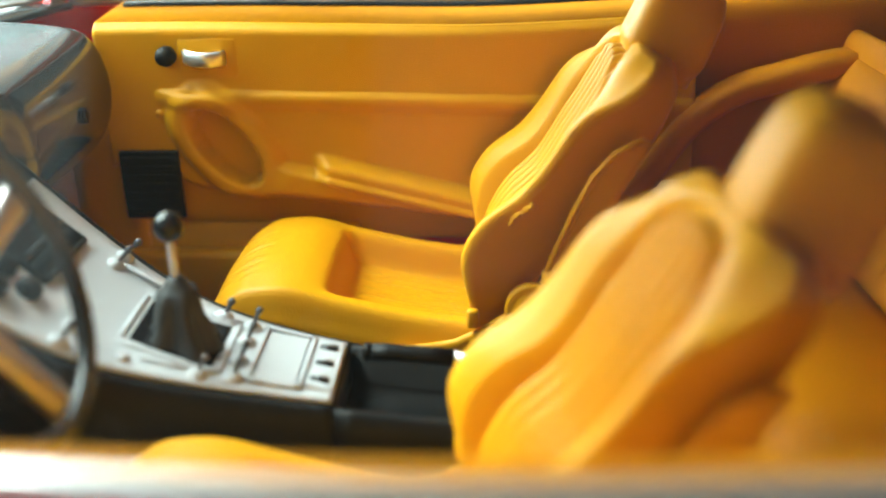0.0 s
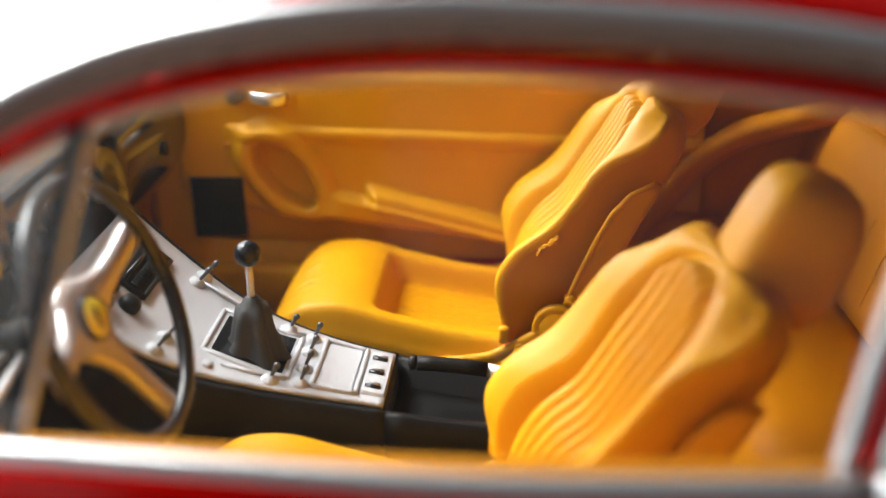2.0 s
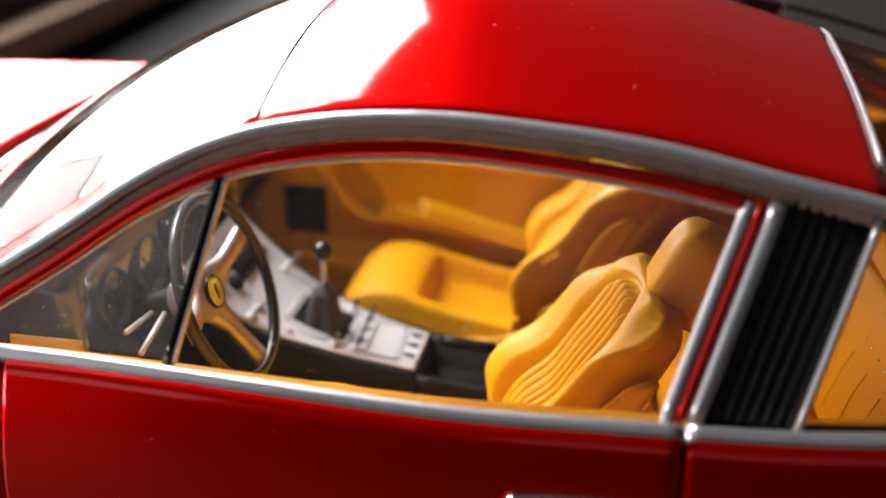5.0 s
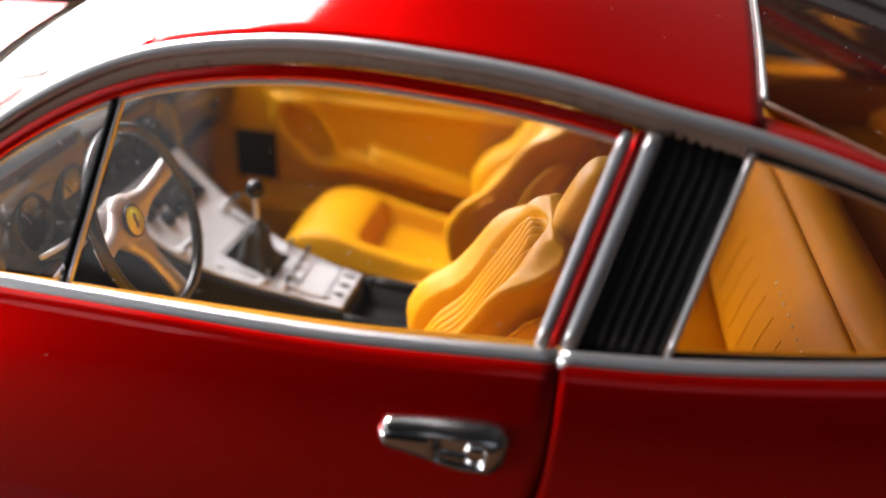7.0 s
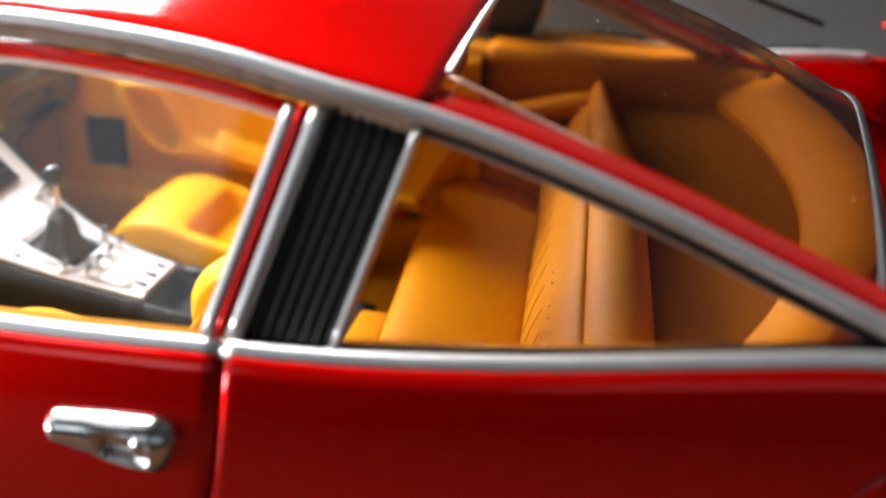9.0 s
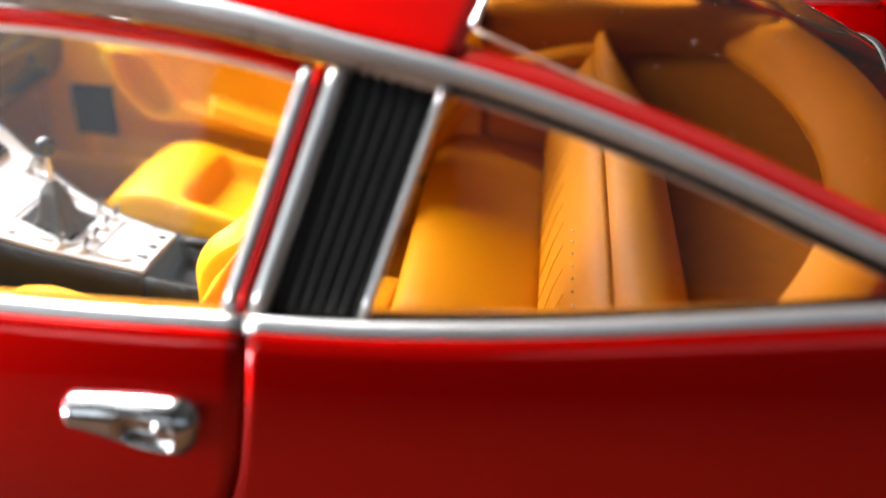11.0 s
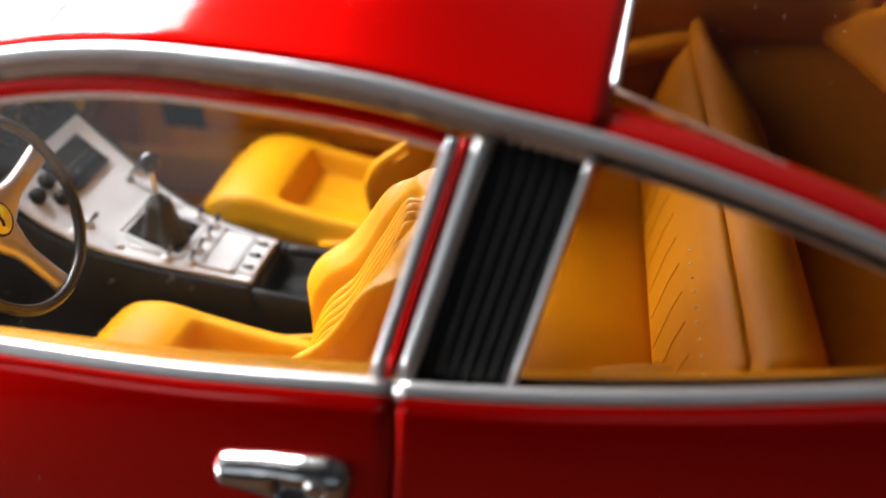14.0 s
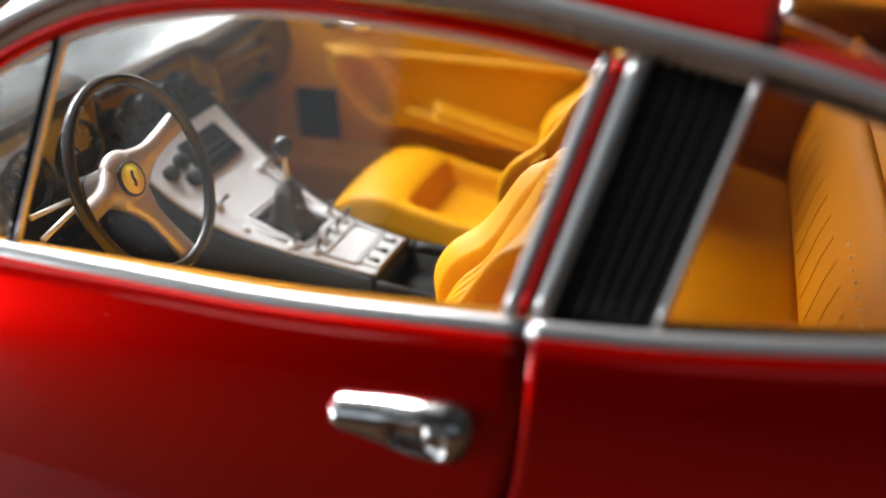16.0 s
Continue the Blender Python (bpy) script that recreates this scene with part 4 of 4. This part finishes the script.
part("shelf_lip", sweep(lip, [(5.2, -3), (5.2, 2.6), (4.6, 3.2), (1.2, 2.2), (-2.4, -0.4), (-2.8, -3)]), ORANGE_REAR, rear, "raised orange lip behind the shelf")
rnd = random.Random(2)
bm = bmesh.new()
for k in range(9):
    y = -33 + 20.0 * k / 8
    bmesh.ops.create_icosphere(bm, subdivisions=1, radius=0.14, matrix=Matrix.Translation(Vector((35.9 + SKEW * y - 0.2, y, 39.3))))
part("stitches", bm, DUST, rear, "row of tiny pale stitches")

# ---- centre console ----
console = thing("center_console", (-15, -0.8, 13.2), "black center console with a silver switch plate", "car console")
con_z = curve([(-48, 42.5), (-43, 37.6), (-39, 33.9), (-33.5, 30.1), (-28, 27.7), (-22, 26.0), (-15.7, 24.7), (-8, 23.6), (0, 23.0), (10, 22.6)])
con_w = curve([(-48, 11.0), (-43, 10.8), (-39, 10.4), (-33.5, 8.9), (-28, 7.2), (-22, 6.0), (-15.7, 5.3), (-8, 5.0), (0, 4.9), (10, 4.9)])
CY = -0.8


def con_pt(x, v, up=0.0):
    return Vector((x, CY + con_w(x) * v, con_z(x) + up))


def con_normal(x):
    d = con_z(x + 0.5) - con_z(x - 0.5)
    return Vector((-d, 0, 1)).normalized()


# body under the plate, and the open tray behind it
loops = []
for x in span(-50, -15.4, 40):
    w = con_w(x) + 0.7
    z = con_z(x)
    loops.append([Vector((x, CY - w - 1.6, 13.2)), Vector((x, CY - w - 0.3, z - 2)), Vector((x, CY - w, z + 0.1)), Vector((x, CY - w + 0.6, z + 0.25)), Vector((x, CY - w + 0.9, z - 0.35)), Vector((x, CY + w - 0.9, z - 0.35)), Vector((x, CY + w - 0.6, z + 0.25)), Vector((x, CY + w, z + 0.1)), Vector((x, CY + w + 0.3, z - 2)), Vector((x, CY + w + 1.6, 13.2))])
part("console_body", loft(loops), BLACK, console, "black console body with a raised rim")
loops = []
for x in span(-15.4, 12, 16):
    w = con_w(x) + 0.7
    z = con_z(x)
    loops.append([Vector((x, CY - w - 1.6, 13.2)), Vector((x, CY - w - 0.2, z - 2)), Vector((x, CY - w, z)), Vector((x, CY - w + 0.9, z)), Vector((x, CY - w + 1.0, z - 3.2)), Vector((x, CY + w - 1.0, z - 3.2)), Vector((x, CY + w - 0.9, z)), Vector((x, CY + w, z)), Vector((x, CY + w + 0.2, z - 2)), Vector((x, CY + w + 1.6, 13.2))])
part("console_tray", loft(loops), BLACK, console, "open black tray")
# silver plate, with a window for the gear lever
plate = part("switch_plate", loft([[con_pt(x, v * 0.94, 0.25 + 0.0) for v in span(-1, 1, 21)] for x in span(-44.4, -15.6, 50)], closed=False), SILVER, console, "silver painted switch plate", solid=0.5)


def on_plate(x, y, up):
    n = con_normal(x)
    return Vector((x, y, con_z(x) + 0.5)) + n * up


def plate_bar(name, path, w, h, mat, up=0.0, label=""):
    return part(name, sweep([on_plate(x, y, up) for x, y in path], flat_prof(w, h, 0.3), up=lambda p: con_normal(p.x)), mat, plate, label)


def plate_frame(name, x0, x1, y0, y1, w, h, mat, label="", y2=None, y3=None):
    y2, y3 = (y0 if y2 is None else y2), (y1 if y3 is None else y3)
    bm = bmesh.new()
    for a, b in (((x0, y0), (x0, y1)), ((x1, y2), (x1, y3)), ((x0, y0), (x1, y2)), ((x0, y1), (x1, y3))):
        sweep([on_plate(a[0] + (b[0] - a[0]) * t, a[1] + (b[1] - a[1]) * t, 0.0) for t in span(0, 1, 8)], flat_prof(w, h, 0.3), up=lambda p: con_normal(p.x), bm=bm)
    return part(name, bm, mat, plate, label)


def plate_pad(name, x0, x1, y0, y1, h, mat, label="", n=8):
    loops = []
    for x in span(x0, x1, n):
        lo = [on_plate(x, y0 + (y1 - y0) * v, 0.0) for v in (0, 1)]
        hi = [on_plate(x, y0 + (y1 - y0) * v, h) for v in (0.97, 0.03)]
        loops.append([lo[0], lo[1], hi[0], hi[1]])
    return part(name, loft(loops), mat, plate, label, smooth=False, bevel=0.08)


plate_pad("gear_well", -32.4, -25.6, -4.2, 3.0, 0.06, BLACK_GLOSS, "black gear lever opening")
plate_frame("well_frame", -33.0, -25.0, -4.8, 3.5, 0.5, 0.45, SILVER, "raised rim of the opening")
plate_frame("ashtray_rim", -22.6, -18.4, -5.2, 4.0, 0.5, 0.8, SILVER, "raised ashtray rim", -4.8, 3.6)
plate_pad("ashtray_lid", -22.2, -18.8, -4.8, 3.5, 0.25, SILVER, "silver ashtray lid")
plate_pad("slot_block", -18.0, -15.7, -4.6, 3.4, 0.35, SILVER, "silver end block with slots")
for k in range(3):
    y = -3.4 + 2.7 * k
    plate_bar("slot", [(-17.7, y), (-16.2, y - 0.1)], 0.55, 0.5, BLACK_GLOSS, 0.3, "black slot")
    plate_bar("slot_lip", [(-17.6, y + 0.55), (-16.3, y + 0.45)], 0.3, 0.5, SILVER, 0.35)
for path in (((-36.5, 6.2), (-28.8, 4.6)), ((-31.0, -6.0), (-25.2, -5.2)), ((-36.8, 5.2), (-36.6, 6.6)), ((-27.6, 4.3), (-24.4, 3.9))):
    plate_bar("raised_rib", path, 0.35, 0.45, SILVER)
for x, y, tall in ((-26.6, 4.2, 1.6), (-24.0, 3.6, 1.7), (-23.9, 0.8, 1.7), (-23.8, -2.4, 1.7), (-23.7, -5.2, 1.7), (-26.4, -5.9, 1.6), (-36.1, 7.4, 1.9), (-36.3, 5.5, 1.9), (-36.0, -6.2, 1.9), (-36.2, -8.7, 1.9)):
    n = con_normal(x)
    sw = part("toggle_base", lathe([(0.2, -0.2), (0.95, -0.2), (0.85, 0.2), (0.5, 0.5), (0.3, 0.62)], on_plate(x, y, 0), n, 16), SILVER, plate, "small silver switch collar")
    part("toggle", lathe([(0.17, 0), (0.19, 0.5 * tall), (0.24, 0.72 * tall), (0.34, 0.88 * tall), (0.33, 1.0 * tall), (0.14, 1.12 * tall)], on_plate(x, y, 0.3), n + Vector((0.25, 0.1, 0)), 12), GUN, sw, "tiny grey toggle")
part("rivet", lathe([(0.1, 0.35), (0.5, 0.3), (0.62, 0.0), (0.6, -0.2)], on_plate(-32.0, -6.9, 0), con_normal(-32.0), 14), SILVER, plate)
for y0, y1 in ((-2.8, 5.8),):
    plate_pad("vent_mouth", -42.6, -39.3, y0, y1, 0.34, BLACK, "black air vent")
    plate_frame("vent_rim", -42.8, -39.1, y0, y1, 0.5, 1.1, BLACK, "black vent rim")
    plate_bar("vent_bar", [(-41.0, y0 + 0.3), (-41.0, y1 - 0.3)], 0.5, 0.9, BLACK_GLOSS, 0.4)
    for k in range(14):
        y = y0 + 0.5 + (y1 - y0 - 1.0) * k / 13
        plate_bar("vent_fin", [(-40.5, y), (-39.5, y)], 0.2, 0.6, BLACK, 0.4)
for x, y in ((-41.2, -7.6), (-39.6, -5.2), (-41.6, -4.6)):
    part("heater_knob", lathe([(0.3, -0.2), (1.1, -0.2), (1.05, 0.7), (0.8, 1.1), (0.2, 1.2)], on_plate(x, y, 0), con_normal(x), 18), BLACK, plate, "round black heater knob")
# gear lever
gear = thing("gear_lever", (-28.8, -0.8, 27.5), "black gear lever boot, steel rod and black ball knob", "gear lever")
loops = []
for t, hx, hy, cx in ((0, 3.1, 3.0, -28.9), (0.08, 2.9, 2.8, -28.9), (0.3, 2.1, 2.0, -28.8), (0.55, 1.85, 1.8, -28.8), (0.8, 1.65, 1.6, -28.7), (0.83, 1.2, 1.2, -28.7), (0.92, 0.95, 0.95, -28.7), (0.95, 0.7, 0.7, -28.7), (1.0, 0.5, 0.5, -28.7)):
    lp = []
    for i in range(40):
        a = 2 * math.pi * i / 40
        r = 1 + (0.08 + 0.10 * (1 - t)) * math.cos(6 * a) * (1 - smoothstep(0.75, 0.85, t))
        q = 1 / max(abs(math.cos(a)), abs(math.sin(a))) ** (0.55 * (1 - t))
        lp.append(Vector((cx + hx * r * q * math.cos(a), CY - 0.4 + hy * r * q * math.sin(a), 28.0 + 6.4 * t + (0.9 * (-0.5 * math.cos(a)) if t < 0.2 else 0))))
    loops.append(lp)
part("boot", loft(loops), RUBBER, gear, "pleated black rubber boot")
part("rod", lathe([(0.36, 0), (0.34, 5)], (-28.7, CY - 0.5, 33.6), (0.02, -0.02, 1), 12), ALU, gear, "thin steel rod")
part("knob", lathe([(1.3 * math.sin(math.pi * k / 14) + 0.001, -1.3 * math.cos(math.pi * k / 14)) for k in range(15)], (-28.6, CY - 0.6, 38.9), (0, 0, 1), 28), BLACK_GLOSS, gear, "glossy black ball knob")
# handbrake
brake = thing("handbrake", (-10, 1.5, 20.5), "slim black handbrake lever lying in the console tray", "handbrake")
hb = [Vector((-13.0, 1.2, 25.9)), Vector((-11.5, 1.3, 25.8)), Vector((-8, 1.5, 25.4)), Vector((-6.0, 1.6, 25.1))]
part("grip", sweep(hb, round_prof(0.85, 16, 0.75)), BLACK, brake, "black grip")
part("release_tip", lathe([(0.2, 0), (0.75, 0.1), (0.8, 0.6), (0.3, 0.9)], (-13.0, 1.2, 25.9), (-1, 0, 0.1), 14), BLACK, brake, "black tip")
part("lever_arm", sweep([Vector((-6.2, 1.6, 25.1)), Vector((0, 2.0, 23.4)), Vector((7, 2.2, 21.0))], round_prof(0.7, 12)), ALU, brake, "steel lever arm")

# ---- dashboard ----
dash = thing("dashboard", (-55, 0, 40), "black moulded dashboard with round instruments", "dashboard")
dprof = [(-66, 49.0), (-60, 48.8), (-52, 48.3), (-48, 47.7), (-46.2, 46.6), (-44.9, 42.6), (-45.0, 39.0), (-46.2, 35.8), (-48.6, 33.2), (-52.5, 31.4), (-58, 31.0), (-66, 32)]


def dash_loop(y):
    hood = 3.2 * smoothstep(13, 9.5, abs(y + 23.0))
    mid = smoothstep(14, 10, abs(y + 1))
    e = smoothstep(35.5, 34.2, abs(y))
    out = []
    for x, z in dprof:
        top = smoothstep(43, 47, z)
        zz = z + hood * top * smoothstep(-69, -63, x)
        xx = x + 1.5 * hood / 3.2 * top * smoothstep(-56, -48, x) - 2.4 * mid * smoothstep(-52, -46, x) * smoothstep(47.5, 45.5, z)
        out.append(Vector((-56 + (xx + 56) * (0.9 + 0.1 * e), y, 40 + (zz - 40) * (0.9 + 0.1 * e))))
    return out


part("dash_shell", loft([dash_loop(y) for y in span(-35.5, 35.5, 90)]), DASH, dash, "black dashboard shell", sub=1)
part("dash_top", loft([[Vector((-73 + 9 * v + 12 * (abs(y) / 44) ** 2, y, 48.1)) for y in span(-44, 44, 20)] for v in (0, 1)], closed=False), DASH, dash, solid=0.8)
part("glove_catch", lathe([(0.2, 0), (0.9, 0), (0.8, 0.4), (0.3, 0.5)], (-45.0, 25, 40.5), (1, 0, 0.1), 16), BLACK_GLOSS, dash, "small round catch")
for gx, y, z, r in ((-46.9, -8.0, 42.6, 2.0), (-46.9, -3.2, 42.9, 2.0), (-46.9, 1.6, 42.9, 2.0), (-46.9, 6.4, 42.6, 2.0), (-45.2, -18.4, 43.4, 3.6), (-45.2, -27.6, 43.4, 3.6)):
    g = part("gauge", lathe([(r, -1.2), (r, 0.9), (r * 0.92, 1.25), (r * 0.84, 0.9), (r * 0.82, 0.2), (0.2, 0.2)], (gx, y, z), (1, 0, 0.18), 30), BLACK_GLOSS, dash, "round instrument with a glossy black rim")
    part("dial", lathe([(r * 0.8, 0.22), (r * 0.8, 0.3), (0.1, 0.3)], (gx, y, z), (1, 0, 0.18), 26), BLACK, g)
    bm = bmesh.new()
    ax = Vector((1, 0, 0.18)).normalized()
    for k in range(10):
        a = radians(-130 + 260 * k / 9)
        sd = Vector((0, math.sin(a), math.cos(a)))
        c = Vector((gx, y, z)) + ax * 0.36
        sweep([c + sd * r * 0.55, c + sd * r * 0.74], flat_prof(0.12, 0.04, 0.1), up=ax, bm=bm)
    part("dial_marks", bm, WHITE, g, "pale dial marks")
    part("needle", sweep([Vector((gx, y, z)) + ax * 0.45, Vector((gx, y, z)) + ax * 0.45 + Vector((0, -0.4 * r, 0.5 * r))], flat_prof(0.16, 0.06, 0.1), up=ax), WHITE, g)

# ---- steering wheel ----
wheel_n = Vector((0.935, 0.02, 0.355)).normalized()
wheel_c = Vector((-32.9, -23.6, 44.0))
wu = Vector((0, 0, 1)) - wheel_n * wheel_n.z
wu.normalize()
wsd = wheel_n.cross(wu).normalized()
steer = thing("steering_wheel", tuple(wheel_c - wheel_n * 6), "three-spoke steering wheel with black rim and bare metal spokes", "steering wheel")
R = 10.35
ringp = [wheel_c + (wu * math.cos(a) + wsd * math.sin(a)) * R for a in span(0, 2 * math.pi * 63 / 64, 64)]
part("rim", sweep(ringp, round_prof(0.68, 12), up=wheel_n, ring=True), RIM, steer, "thin black steering rim")
for ang in (92, -75, 189):
    d = wu * math.cos(radians(ang)) + wsd * math.sin(radians(ang))
    e = wheel_n.cross(d)
    loops = []
    for t in span(0, 1, 14):
        rr = 1.0 + (R - 1.2) * t
        w = 3.0 - 1.9 * smoothstep(0.0, 0.5, t) ** 0.7 + 0.12 * smoothstep(0.7, 1, t)
        c = wheel_c + d * rr + wheel_n * (-2.6 + 2.2 * t)
        loops.append([c + e * w * a + wheel_n * b for a, b in ((-1, -0.75), (-0.98, -0.1), (-0.62, 0.34), (0.62, 0.34), (0.98, -0.1), (1, -0.75))])
    sp = part("spoke", loft(loops), SPOKE, steer, "bare metal spoke")
hub_c = wheel_c - wheel_n * 1.7
hub = part("hub", lathe([(0.3, -5.0), (1.9, -5.0), (2.2, -2.0), (3.3, -1.5), (3.4, -0.9), (2.9, -0.45), (2.2, -0.2), (0.3, -0.2)], hub_c, wheel_n, 36), SPOKE, steer, "round metal hub")
part("badge_ring", lathe([(1.6, -0.3), (1.95, -0.25), (1.95, 0.12), (1.8, 0.24), (1.68, 0.1)], hub_c, wheel_n, 32), BLACK_GLOSS, hub)
badge = part("badge", lathe([(1.72, -0.2), (1.70, 0.18), (0.05, 0.26)], hub_c, wheel_n, 32), YELLOW, hub, "round yellow badge with a dark mark")
part("badge_mark", sweep([hub_c + wheel_n * 0.3 + wu * a + wsd * b for a, b in ((-0.85, 0.25), (-0.3, 0.0), (0.15, 0.12), (0.8, -0.2))], flat_prof(0.42, 0.1, 0.3), up=wheel_n), BLACK, hub)
part("column", sweep([wheel_c - wheel_n * 5.5, wheel_c - wheel_n * 15], round_prof(1.9, 18)), BLACK, steer, "black steering column")
for sgn, ln in ((-1, 9.5), (-1, 8.0), (1, 8.5)):
    st = wheel_c - wheel_n * (7.5 if ln > 9 else 9.0)
    en = st + wsd * (-sgn) * ln + wu * (-1.2 if ln > 9 else 1.0)
    part("stalk", sweep([st, st.lerp(en, 0.5), en], round_prof(0.33, 8)), ALU, steer, "thin bright stalk")
